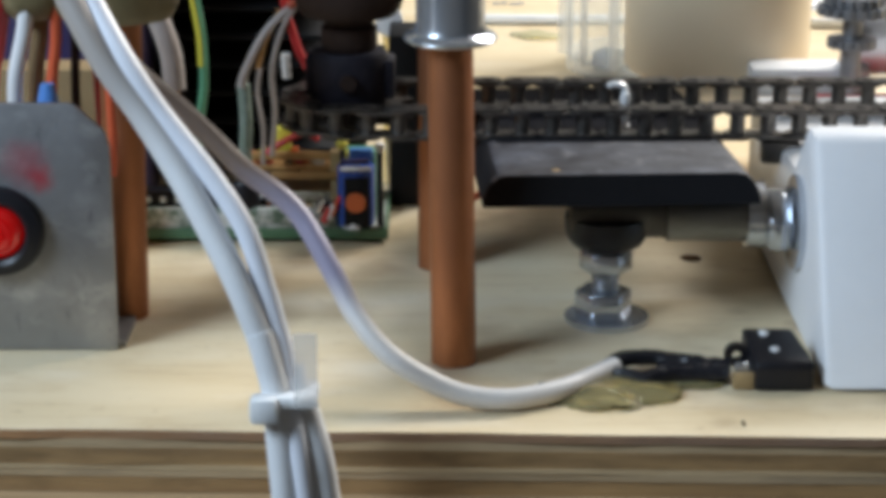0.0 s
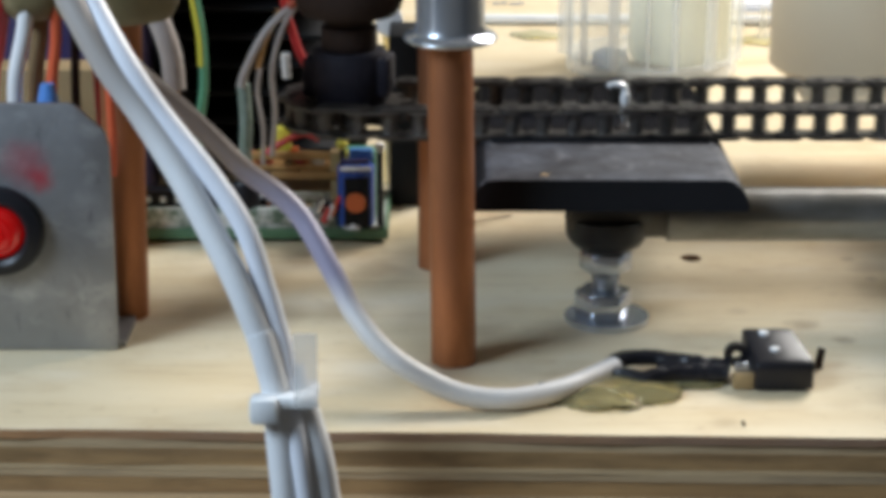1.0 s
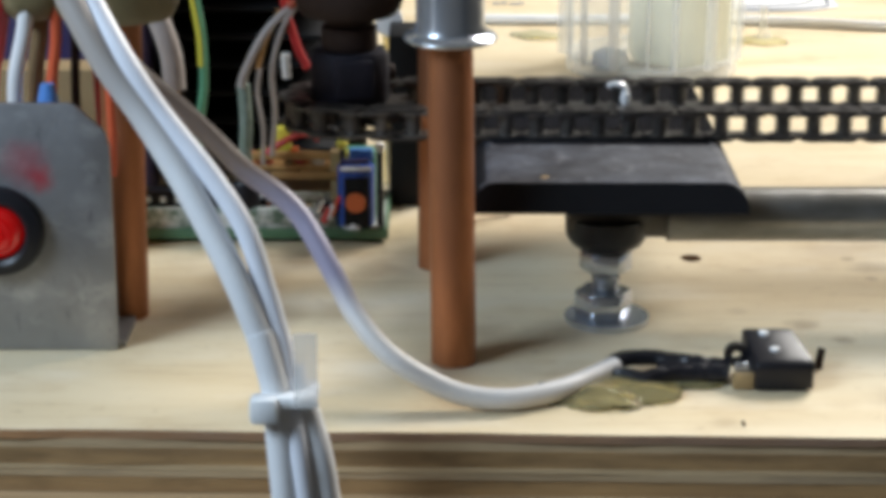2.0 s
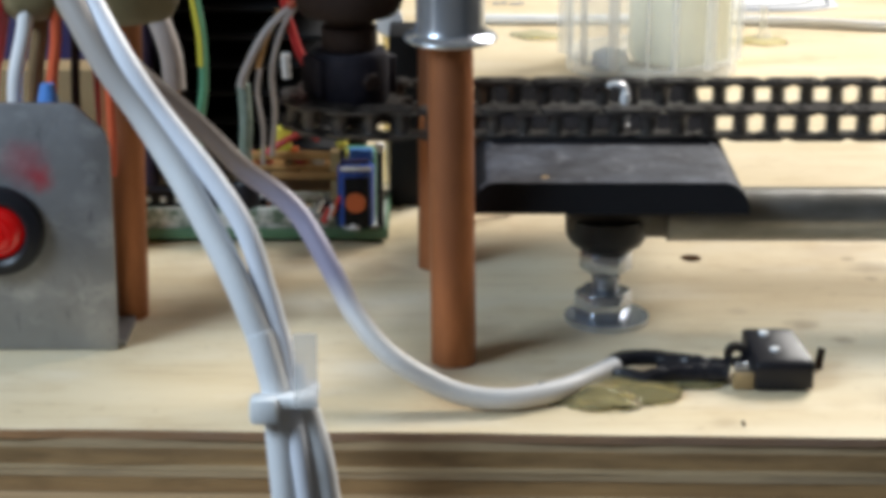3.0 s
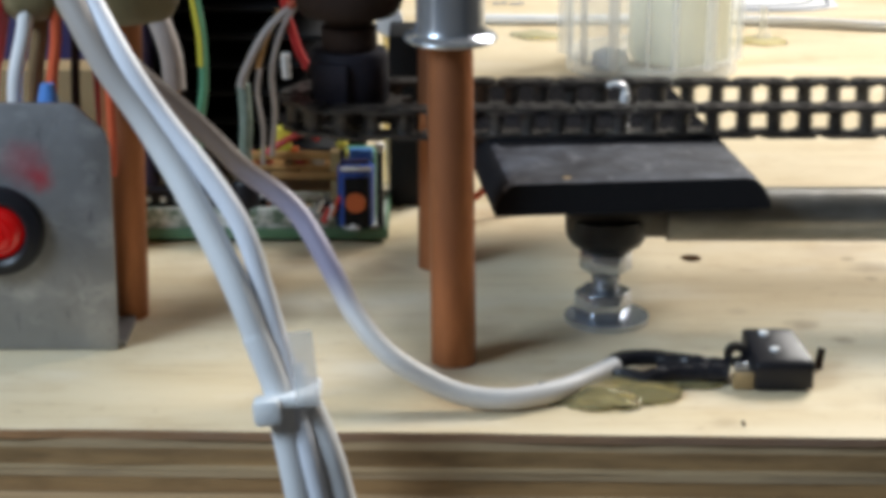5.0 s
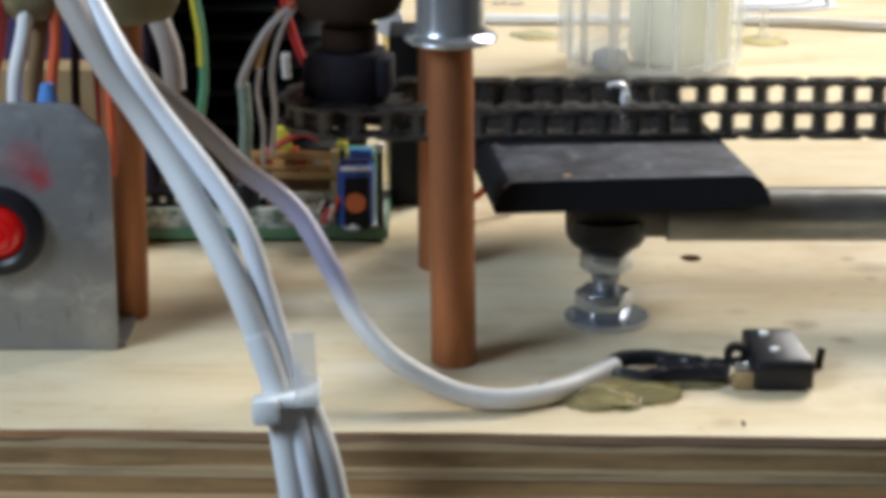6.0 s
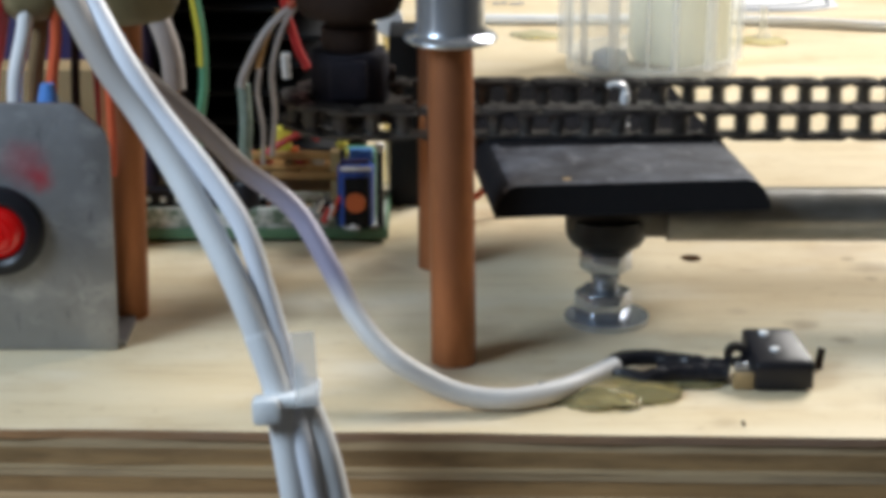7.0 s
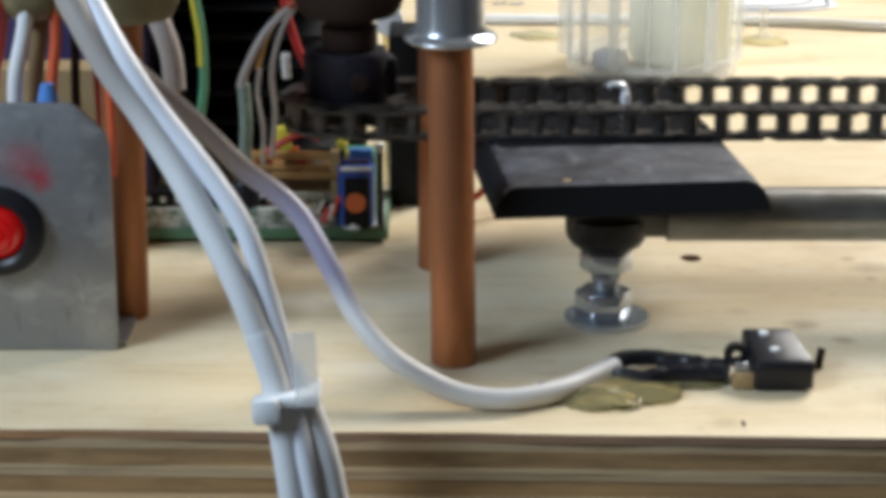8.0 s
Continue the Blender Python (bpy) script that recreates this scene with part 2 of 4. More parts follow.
BLACK.node_tree.nodes["Principled BSDF"].inputs["Specular IOR Level"].default_value = 0.32
WALL = material("workshop_wall_paint", (0.45, 0.43, 0.40), 0.9, scale=3)
FLOOR = material("workshop_floor_concrete", (0.25, 0.24, 0.23), 0.85, scale=5)


# ---------- building helpers ----------
def bm_new():
    return bmesh.new()


def thing(name, at, label, category, group="", kind=""):
    ob = new(name)
    ob.empty_display_size = 0.01
    ob.location = at
    ob["origin"] = list(at)
    return tagged(ob, label, category, group, kind)


def part(name, bm, mat, parent=None, label="", smooth=True):
    """Links a bmesh, given in world places, as one mesh object under its parent."""
    o = Vector(parent["origin"]) if parent else Vector((0, 0, 0))
    bmesh.ops.translate(bm, vec=-o, verts=bm.verts)
    bmesh.ops.recalc_face_normals(bm, faces=bm.faces)
    me = bpy.data.meshes.new(name)
    if smooth:
        for e in bm.edges:
            e.smooth = len(e.link_faces) == 2 and e.calc_face_angle(0) < radians(38)
        for fc in bm.faces:
            fc.smooth = True
    bm.to_mesh(me)
    bm.free()
    for m in mat if isinstance(mat, (list, tuple)) else (mat,):
        me.materials.append(m)
    ob = new(name, me)
    if parent:
        ob.parent = parent
        ob["origin"] = list(o)
    if label:
        ob["label"] = label
    return ob


def box(bm, x0, x1, y0, y1, z0, z1, bevel=0.0, seg=2):
    m = Matrix.Translation(((x0 + x1) / 2, (y0 + y1) / 2, (z0 + z1) / 2)) @ Matrix.Diagonal((x1 - x0, y1 - y0, z1 - z0, 1))
    vs = bmesh.ops.create_cube(bm, size=1, matrix=m)["verts"]
    if bevel:
        es = list({e for v in vs for e in v.link_edges})
        bmesh.ops.bevel(bm, geom=es, offset=bevel, segments=seg, affect="EDGES", profile=0.5)
    return bm


def rod(bm, a, b, r, r2=None, seg=24):
    a, b = Vector(a), Vector(b)
    q = (b - a).to_track_quat("Z", "Y").to_matrix().to_4x4()
    bmesh.ops.create_cone(bm, cap_ends=True, segments=seg, radius1=r, radius2=r if r2 is None else r2, depth=(b - a).length,
                          matrix=Matrix.Translation((a + b) / 2) @ q)
    return bm


def ring(bm, centre, axis, r_in, r_out, thick, seg=32):
    """A flat washer: a square section turned round an axis."""
    q = Vector(axis).to_track_quat("Z", "Y").to_matrix()
    c = Vector(centre)
    loops = []
    for k in range(seg):
        a = 2 * math.pi * k / seg
        d = Vector((math.cos(a), math.sin(a), 0))
        loops.append([bm.verts.new(c + q @ (d * r + Vector((0, 0, z)))) for r, z in
                      ((r_in, -thick / 2), (r_out, -thick / 2), (r_out, thick / 2), (r_in, thick / 2))])
    for k in range(seg):
        p, n = loops[k], loops[(k + 1) % seg]
        for j in range(4):
            bm.faces.new((p[j], p[(j + 1) % 4], n[(j + 1) % 4], n[j]))
    return bm


def lathe(bm, centre, profile, seg=40):
    """Turns a profile of (radius, height) round the vertical through centre."""
    c = Vector(centre)
    loops = []
    for r, z in profile:
        loops.append([bm.verts.new(c + Vector((r * math.cos(2 * math.pi * k / seg), r * math.sin(2 * math.pi * k / seg), z))) for k in range(seg)])
    for p, n in zip(loops, loops[1:]):
        for k in range(seg):
            bm.faces.new((p[k], p[(k + 1) % seg], n[(k + 1) % seg], n[k]))
    for lp in (loops[0], loops[-1]):
        if (lp[0].co - lp[seg // 2].co).length > 1e-6:
            bm.faces.new(lp)
    return bm


def smooth_line(points, steps=8):
    ps = [Vector(p) for p in points]
    ps = [ps[0] * 2 - ps[1]] + ps + [ps[-1] * 2 - ps[-2]]
    out = []
    for i in range(1, len(ps) - 2):
        p0, p1, p2, p3 = ps[i - 1:i + 3]
        for k in range(steps):
            t = k / steps
            out.append(0.5 * (2 * p1 + (p2 - p0) * t + (2 * p0 - 5 * p1 + 4 * p2 - p3) * t * t + (3 * p1 - p0 - 3 * p2 + p3) * t ** 3))
    out.append(ps[-2])
    return out


def cable(bm, points, r, flat=1.0, seg=12, steps=8, wide=(0, -1, 0)):
    """A tube along a smooth line; flat below 1 thins it across."""
    line = smooth_line(points, steps)
    loops = []
    for i, p in enumerate(line):
        d = (line[min(i + 1, len(line) - 1)] - line[max(i - 1, 0)]).normalized()
        u = d.cross(Vector(wide)).normalized()
        v = d.cross(u).normalized()
        loops.append([bm.verts.new(p + u * r * math.cos(2 * math.pi * k / seg) + v * r * flat * math.sin(2 * math.pi * k / seg)) for k in range(seg)])
    for p, n in zip(loops, loops[1:]):
        for k in range(seg):
            bm.faces.new((p[k], p[(k + 1) % seg], n[(k + 1) % seg], n[k]))
    bm.faces.new(loops[0])
    bm.faces.new(loops[-1])
    return bm


def prism(bm, outline, axis, lo, hi, bevel=0.0):
    """An outline of (a, b) pushed along an axis: x takes (y, z), y takes (x, z), z takes (x, y)."""
    put = {"x": lambda a, b, c: (c, a, b), "y": lambda a, b, c: (a, c, b), "z": lambda a, b, c: (a, b, c)}[axis]
    a = [bm.verts.new(put(p, q, lo)) for p, q in outline]
    b = [bm.verts.new(put(p, q, hi)) for p, q in outline]
    faces = [bm.faces.new(a), bm.faces.new(b)]
    for i in range(len(a)):
        j = (i + 1) % len(a)
        faces.append(bm.faces.new((a[i], a[j], b[j], b[i])))
    bmesh.ops.recalc_face_normals(bm, faces=bm.faces)
    if bevel:
        bmesh.ops.bevel(bm, geom=list({e for fc in faces for e in fc.edges}), offset=bevel, segments=2, affect="EDGES", profile=0.5)
    return bm


def hexagon(bm, centre, axis, across, thick, turn=24):
    q = Vector(axis).to_track_quat("Z", "Y").to_matrix().to_4x4()
    vs = bmesh.ops.create_cone(bm, cap_ends=True, segments=6, radius1=across / 1.732, radius2=across / 1.732, depth=thick,
                               matrix=Matrix.Translation(centre) @ q @ pose(0, 0, 0, 0, 0, turn))["verts"]
    bmesh.ops.bevel(bm, geom=list({e for v in vs for e in v.link_edges}), offset=across * 0.035, segments=1, affect="EDGES")
    return bm


# ---------- the room ----------
def room():
    part("floor", box(bm_new(), -3, 3, -2.5, 3.5, -0.95, -0.90), FLOOR)["kind"] = "structure"
    part("ceiling", box(bm_new(), -3, 3, -2.5, 3.5, 1.62, 1.68), WALL)["kind"] = "structure"
    for name, b in (("wall_north", (-3, 3, 3.5, 3.6, -0.9, 1.62)), ("wall_south", (-3, 3, -2.6, -2.5, -0.9, 1.62)),
                    ("wall_west", (-3.1, -3, -2.5, 3.5, -0.9, 1.62)), ("wall_east", (3, 3.1, -2.5, 3.5, -0.9, 1.62))):
        part(name, box(bm_new(), *b), WALL)["kind"] = "structure"


# housings and rods added to hold the unseen lamps
def lamp_housings():
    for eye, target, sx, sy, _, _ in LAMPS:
        t = thing("lamp_housing", (eye[0], eye[1], 1.62), "added white housing and rod for an unseen lamp", "lamp", "hanging work lights")
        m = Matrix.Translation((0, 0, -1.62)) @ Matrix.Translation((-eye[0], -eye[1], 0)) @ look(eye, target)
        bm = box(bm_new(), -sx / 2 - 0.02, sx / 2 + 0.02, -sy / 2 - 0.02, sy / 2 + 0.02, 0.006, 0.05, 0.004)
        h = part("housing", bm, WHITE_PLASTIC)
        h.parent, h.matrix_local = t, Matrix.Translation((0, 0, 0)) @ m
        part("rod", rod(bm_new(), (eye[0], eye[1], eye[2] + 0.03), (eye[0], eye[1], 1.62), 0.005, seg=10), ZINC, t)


def workbench():
    t = thing("workbench", (0.3, 0.9, -0.90), "brown pine workbench carrying the plywood machine base", "workbench")
    part("bench_top", box(bm_new(), -0.7, 1.4, 0.50, 1.7, -0.056, -0.0182, 0.001), PINE, t)
    for x in (-0.65, 1.35):
        for y in (0.56, 1.63):
            part("leg", box(bm_new(), x - 0.04, x + 0.04, y - 0.04, y + 0.04, -0.9, -0.0565, 0.003), PINE, t)


def machine_base():
    t = thing("plywood_base", (0.3, 0.9, -0.018), "pale plywood base board with rough layered front edge", "board")
    x0, x1, y1 = -0.6, 1.25, 1.6
    bm = bm_new()
    hx, hy, hr = 0.0817, 0.652, 0.0036
    # the face veneer has a drilled hole
    seg = 24
    inner = [bm.verts.new((hx + hr * math.cos(2 * math.pi * k / seg), hy + hr * math.sin(2 * math.pi * k / seg), 0)) for k in range(seg)]
    deep = [bm.verts.new((v.co.x, v.co.y, -0.0145)) for v in inner]
    outer = [bm.verts.new((hx + 0.03 * math.cos(2 * math.pi * k / seg), hy + 0.03 * math.sin(2 * math.pi * k / seg), 0)) for k in range(seg)]
    for k in range(seg):
        j = (k + 1) % seg
        bm.faces.new((inner[k], inner[j], outer[j], outer[k]))
        bm.faces.new((inner[k], inner[j], deep[j], deep[k]))
    bm.faces.new(deep)
    corner = [bm.verts.new(p) for p in ((x1, y1, 0), (x0, y1, 0), (x0, 0.5052 - 0.026 * x0, 0), (x1, 0.5052 - 0.026 * x1, 0))]
    # the front edge was cut by hand and wavers
    front = []
    for k in range(1, 140):
        x = x0 + (x1 - x0) * k / 140
        waver = 0.0007 * noise.noise(Vector((x * 22, 1.7, 0))) + 0.0005 * noise.noise(Vector((x * 75, 5.2, 0)))
        front.append(bm.verts.new((x, 0.5052 - 0.026 * x + waver, 0)))
    for q in range(4):
        fan = [outer[(q * 6 + 3 + k) % seg] for k in range(7)]
        bm.faces.new((corner[q], *(front if q == 2 else ()), corner[(q + 1) % 4], *reversed(fan)))
    rim = [*corner[:3], *front, corner[3]]
    low = [bm.verts.new((v.co.x, v.co.y, -0.0026)) for v in rim]
    for q in range(len(rim)):
        j = (q + 1) % len(rim)
        bm.faces.new((rim[q], rim[j], low[j], low[q]))
    bmesh.ops.recalc_face_normals(bm, faces=bm.faces)
    for fc in bm.faces:
        fc.material_index = 1 if abs(fc.normal.z) < 0.5 else 0
    part("face_veneer", bm, (PLY, VENEER_EDGE), t, "pale sanded face veneer", smooth=False)
    rnd = random.Random(3)
    z = -0.0026
    for k, (h, m, back) in enumerate(((0.0026, PLY_GREY, 0.0004), (0.0048, PLY_DARK, 0.0002), (0.0013, PLY_EDGE, 0.0), (0.0022, PLY_GREY, 0.0003), (0.0045, PLY_DARK, 0.0005))):
        bm = bm_new()
        n = 90
        rows = []
        for i in range(n + 1):
            x = x0 + (x1 - x0) * i / n
            j = 0.5052 - 0.026 * x + back + rnd.uniform(-0.00025, 0.00025)
            rows.append([bm.verts.new(p) for p in ((x, j, z), (x, j, z - h), (x, y1, z - h), (x, y1, z))])
        for a, b in zip(rows, rows[1:]):
            for q in range(4):
                bm.faces.new((a[q], a[(q + 1) % 4], b[(q + 1) % 4], b[q]))
        bm.faces.new(rows[0])
        bm.faces.new(rows[-1])
        part("ply_layer", bm, m, t, "rough sawn ply layer", smooth=False)
        z -= h


# ---------- copper pipes ----------
def copper_pipe(x, y, top, tilt_x, tilt_y, label):
    t = thing("copper_pipe", (x, y, 0), label, "pipe", "copper posts")
    bm = lathe(bm_new(), (0, 0, 0), [(0.0056, 0.0), (0.0064, 0.0003), (0.00635, top * 0.3), (0.00635, top), (0.0056, top), (0.0056, 0.0)], 36)
    for v in bm.verts:
        v.co.x += x + tilt_x * v.co.z
        v.co.y += y + tilt_y * v.co.z
    part("tube", bm, COPPER, t)
    return t


def pipes():
    p = copper_pipe(0.0031, 0.5575, 0.128, -0.013, 0.0, "reddish copper pipe post standing on plywood with steel collar")
    c = Vector((0.002, 0.5575, 0))
    bm = lathe(bm_new(), c, [(0.0066, 0.0935), (0.0122, 0.0937), (0.0129, 0.0945), (0.0122, 0.0956), (0.0102, 0.0964), (0.0094, 0.0985), (0.0094, 0.128), (0.0066, 0.128), (0.0066, 0.0935)], 44)
    part("collar", bm, ZINC, p, "zinc-plated flanged steel collar")
    copper_pipe(-0.0016, 0.6436, 0.128, 0.0, 0.0, "darker copper pipe post standing between chain strands")
    q = copper_pipe(-0.0957, 0.5965, 0.128, 0.02, 0.0, "copper pipe post beside the steel button plate")
    bm = lathe(bm_new(), (-0.0945, 0.5965, 0), [(0.0066, 0.0925), (0.016, 0.0925), (0.018, 0.096), (0.018, 0.112), (0.0066, 0.114), (0.0066, 0.0925)], 40)
    part("collar", bm, OLIVE, q, "olive resin collar")
    lump = lathe(bm_new(), (-0.1185, 0.596, 0), [(0.001, 0.0905), (0.0050, 0.0915), (0.0085, 0.0945), (0.0098, 0.0990), (0.0090, 0.1060), (0.001, 0.1100)], 28)
    for v in lump.verts:
        v.co += 0.0014 * noise.noise_vector(v.co * 160)
    part("resin_lump", lump, OLIVE, q, "uneven olive resin lump")
    # unseen bar, added to carry the motor and shade the hub below
    d = thing("added_top_bar", (-0.06, 0.62, 0.128), "added unseen wooden bar on top of the copper posts", "bar")
    part("bar", box(bm_new(), -0.11, 0.010, 0.600, 0.655, 0.1282, 0.140, 0.001), PLY, d)
    part("arm", box(bm_new(), -0.006, 0.010, 0.548, 0.5998, 0.1282, 0.140, 0.001), PLY, d)


# ---------- drive: motor, sprockets, chain ----------
PITCH = 0.009525
HUB_X, HUB_Y, CHAIN_Z = -0.0294, 0.6436, 0.053
RADIUS = 0.0184
STRAIGHT = 112.14
LEFT_ARC, RIGHT_ARC = 5.72, 6.0
LINKS = 236
END_X = HUB_X + STRAIGHT * PITCH


def sprocket_mesh(cx, cy):
    bm = bm_new()
    n = 12
    line = []
    for k in range(n):
        for f_, r in ((0.0, 0.0157), (0.22, 0.0166), (0.40, 0.0205), (0.60, 0.0205), (0.78, 0.0166)):
            a = 2 * math.pi * (k + f_) / n
            line.append((cx + r * math.cos(a), cy + r * math.sin(a)))
    return prism(bm, line, "z", CHAIN_Z - 0.002, CHAIN_Z + 0.002)


def drive():
    m = thing("gear_motor", (HUB_X, HUB_Y, 0.128), "dark gear motor hanging under the wooden bar", "motor")
    part("gearbox", lathe(bm_new(), (HUB_X, HUB_Y, 0), [(0.004, 0.0835), (0.0145, 0.0835), (0.0163, 0.0855), (0.0175, 0.090), (0.0175, 0.128), (0.004, 0.128)], 40), BROWN_METAL, m)
    s = thing("drive_sprocket", (HUB_X, HUB_Y, 0.0), "dark steel sprocket and clamp hub turning the chain", "sprocket")
    part("toothed_disc", sprocket_mesh(HUB_X, HUB_Y), CHAIN, s)
    bm = bm_new()
    lathe(bm, (HUB_X, HUB_Y, 0), [(0.006, 0.0555), (0.0118, 0.0555), (0.0125, 0.0565), (0.0125, 0.0705), (0.0115, 0.0722), (0.006, 0.0722)], 14)
    box(bm, HUB_X + 0.008, HUB_X + 0.0142, HUB_Y - 0.006, HUB_Y + 0.006, 0.0572, 0.0698, 0.0012)
    box(bm, HUB_X - 0.0138, HUB_X - 0.009, HUB_Y - 0.005, HUB_Y + 0.007, 0.0585, 0.071, 0.0012)
    part("clamp_hub", bm, DARK_METAL, s)
    bm = hexagon(bm_new(), (HUB_X, HUB_Y - 0.0128, 0.064), (0, -1, 0), 0.005, 0.003)
    part("set_screw", bm, BROWN_METAL, s)
    bm = lathe(bm_new(), (HUB_X, HUB_Y, 0), [(0.004, 0.0724), (0.0084, 0.0724), (0.0089, 0.0735), (0.0089, 0.0795), (0.0075, 0.0805), (0.0075, 0.0833), (0.004, 0.0833)], 20)
    part("shaft_collar", bm, BROWN_METAL, s)
    bm = rod(bm_new(), (HUB_X, HUB_Y, 0.0495), (HUB_X, HUB_Y, 0.0554), 0.0045)
    part("shaft", bm, DARK_METAL, s)
    e = thing("idler_sprocket", (END_X, HUB_Y, 0.0), "dark steel idler sprocket at the far end of the base", "sprocket")
    part("toothed_disc", sprocket_mesh(END_X, HUB_Y), CHAIN, e)
    part("shaft", rod(bm_new(), (END_X, HUB_Y, 0.0), (END_X, HUB_Y, 0.062), 0.006), ZINC, e)
    return s, e


def link_mesh(outer):
    """A roller link, or a pin link, of a chain whose pins stand upright; its middle at the origin, along x."""
    bm = bm_new()
    z0, z1 = (0.0040, 0.0049) if outer else (0.0032, 0.0039)
    line = []
    r, waist, n = (0.0043, 0.0037, 8) if outer else (0.0046, 0.0040, 8)
    for k in range(n + 1):
        a = -math.pi / 2 * 0.8 + math.pi * 0.8 * k / n
        line.append((PITCH / 2 + r * math.cos(a), r * math.sin(a)))
    line.append((0, waist))
    for k in range(n + 1):
        a = math.pi / 2 * 1.2 + math.pi * 0.8 * k / n
        line.append((-PITCH / 2 + r * math.cos(a), r * math.sin(a)))
    line.append((0, -waist))
    for sgn in (1, -1):
        prism(bm, line, "z", min(sgn * z0, sgn * z1), max(sgn * z0, sgn * z1))
    for x in (-PITCH / 2, PITCH / 2):
        if outer:
            rod(bm, (x, 0, -0.0054), (x, 0, 0.0054), 0.0017, seg=10)
        else:
            rod(bm, (x, 0, -0.0032), (x, 0, 0.0032), 0.0024, seg=14)
    bmesh.ops.recalc_face_normals(bm, faces=bm.faces)
    me = bpy.data.meshes.new("chain_link")
    for e in bm.edges:
        e.smooth = len(e.link_faces) == 2 and e.calc_face_angle(0) < radians(40)
    for fc in bm.faces:
        fc.smooth = True
    bm.to_mesh(me)
    bm.free()
    me.materials.append(CHAIN if outer else CHAIN_EDGE)
    return me


def chain():
    t = thing("roller_chain", (0, 0, 0), "oily dark steel roller chain looped in a level plane", "chain")
    pin, roller = link_mesh(True), link_mesh(False)
    links = []
    for k in range(LINKS):
        ob = new("chain_link", pin if k % 2 else roller)
        ob.parent = t
        links.append(ob)
    return links


# ---------- guide rail with its foot ----------
def guide_rail():
    t = thing("guide_rail", (0.0488, 0.593, 0.0), "grey steel guide tube on a bolt and washer foot", "rail")
    y, z = 0.593, 0.0333
    part("tube", rod(bm_new(), (0.0665, y, z), (1.08, y, z), 0.0081, seg=32), STEEL_TUBE, t)
    part("coupling", rod(bm_new(), (0.0375, y, z + 0.0004), (0.0664, y, z + 0.0004), 0.0074, seg=28), STEEL_SLAB_SHADE, t, "coupling with the slab shade painted dark")
    part("end_cap", lathe(bm_new(), (0.0488, y, 0), [(0.002, 0.0222), (0.0065, 0.0224), (0.0105, 0.0245), (0.0122, 0.0272), (0.0125, 0.0330), (0.002, 0.0330)], 32), BLACK, t, "black rubber dome")
    for i, x in enumerate((0.0488, 1.04)):
        if i:
            part("end_cap", lathe(bm_new(), (x, y, 0), [(0.002, 0.0222), (0.0105, 0.0245), (0.0122, 0.0272), (0.0125, 0.0330), (0.002, 0.0330)], 32), BLACK, t)
        part("upper_nut", hexagon(bm_new(), (x, y, 0.0192), (0, 0, 1), 0.0138, 0.0062, 26), ZINC, t, "dull zinc hexagon nut")
        bm = bm_new()
        prof = [(0.001, 0.0005)]
        for k in range(15):
            zz = 0.0006 + k * 0.0012
            prof += [(0.0042, zz), (0.0037, zz + 0.0006)]
        prof.append((0.001, 0.0188))
        part("threaded_bolt", lathe(bm, (x, y, 0), prof, 20), ZINC, t)
        part("lower_nut", hexagon(bm_new(), (x - 0.0006, y, 0.0056), (0, 0, 1), 0.0150, 0.0080, 33), ZINC, t, "shiny zinc hexagon nut")
        part("washer", ring(bm_new(), (x + 0.0006, y, 0.0008), (0, 0, 1), 0.0044, 0.0128, 0.0014), ZINC, t)


def black_slab():
    t = thing("black_slab", (0.050, 0.632, 0.0412), "worn black slab with rounded edges on the guide tube", "slab")
    x0, x1, y0, y1 = 0.0085, 0.0880, 0.569, 0.705
    outline = [(x0, 0.0395), (x1, 0.0395), (x1, 0.0414), (x1 - 0.0007, 0.0440), (x1 - 0.0021, 0.0465), (x1 - 0.0042, 0.0483), (x1 - 0.0066, 0.0489),
               (x0 + 0.0066, 0.0489), (x0 + 0.0044, 0.0483), (x0 + 0.0026, 0.0466), (x0 + 0.0010, 0.0440), (x0, 0.0416)]
    bm = prism(bm_new(), outline, "y", y0, y1, 0.0)
    bmesh.ops.subdivide_edges(bm, edges=[e for e in bm.edges if abs(e.verts[0].co.y - e.verts[1].co.y) > 0.1], cuts=30, use_grid_fill=True)
    for v in bm.verts:
        # the worn front rim is a little rounded
        if v.co.y < y0 + 0.0001 and v.co.z > 0.0478:
            v.co.y += 0.0012
            v.co.z -= 0.0003
        v.co += 0.00022 * noise.noise_vector(v.co * 190)
    bmesh.ops.recalc_face_normals(bm, faces=bm.faces)
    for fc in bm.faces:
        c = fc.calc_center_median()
        # the chain's shade is painted black across the rear of the top
        in_shade = c.y + 0.004 * noise.noise(c * 60) > 0.6155
        fc.material_index = (2 if in_shade else 0) if fc.normal.z > 0.75 else 1
    part("body", bm, (SLAB_TOP, SLAB_SIDE, SLAB_CHAIN_SHADE), t)
    # a small tan fleck near the slab's front rim
    part("tan_fleck", lathe(bm_new(), (0.0297, 0.5745, 0.0486), [(0.0016, 0.0), (0.0012, 0.0005), (0.0003, 0.0006)], 10), TAN, t, "small tan fleck")
    return t


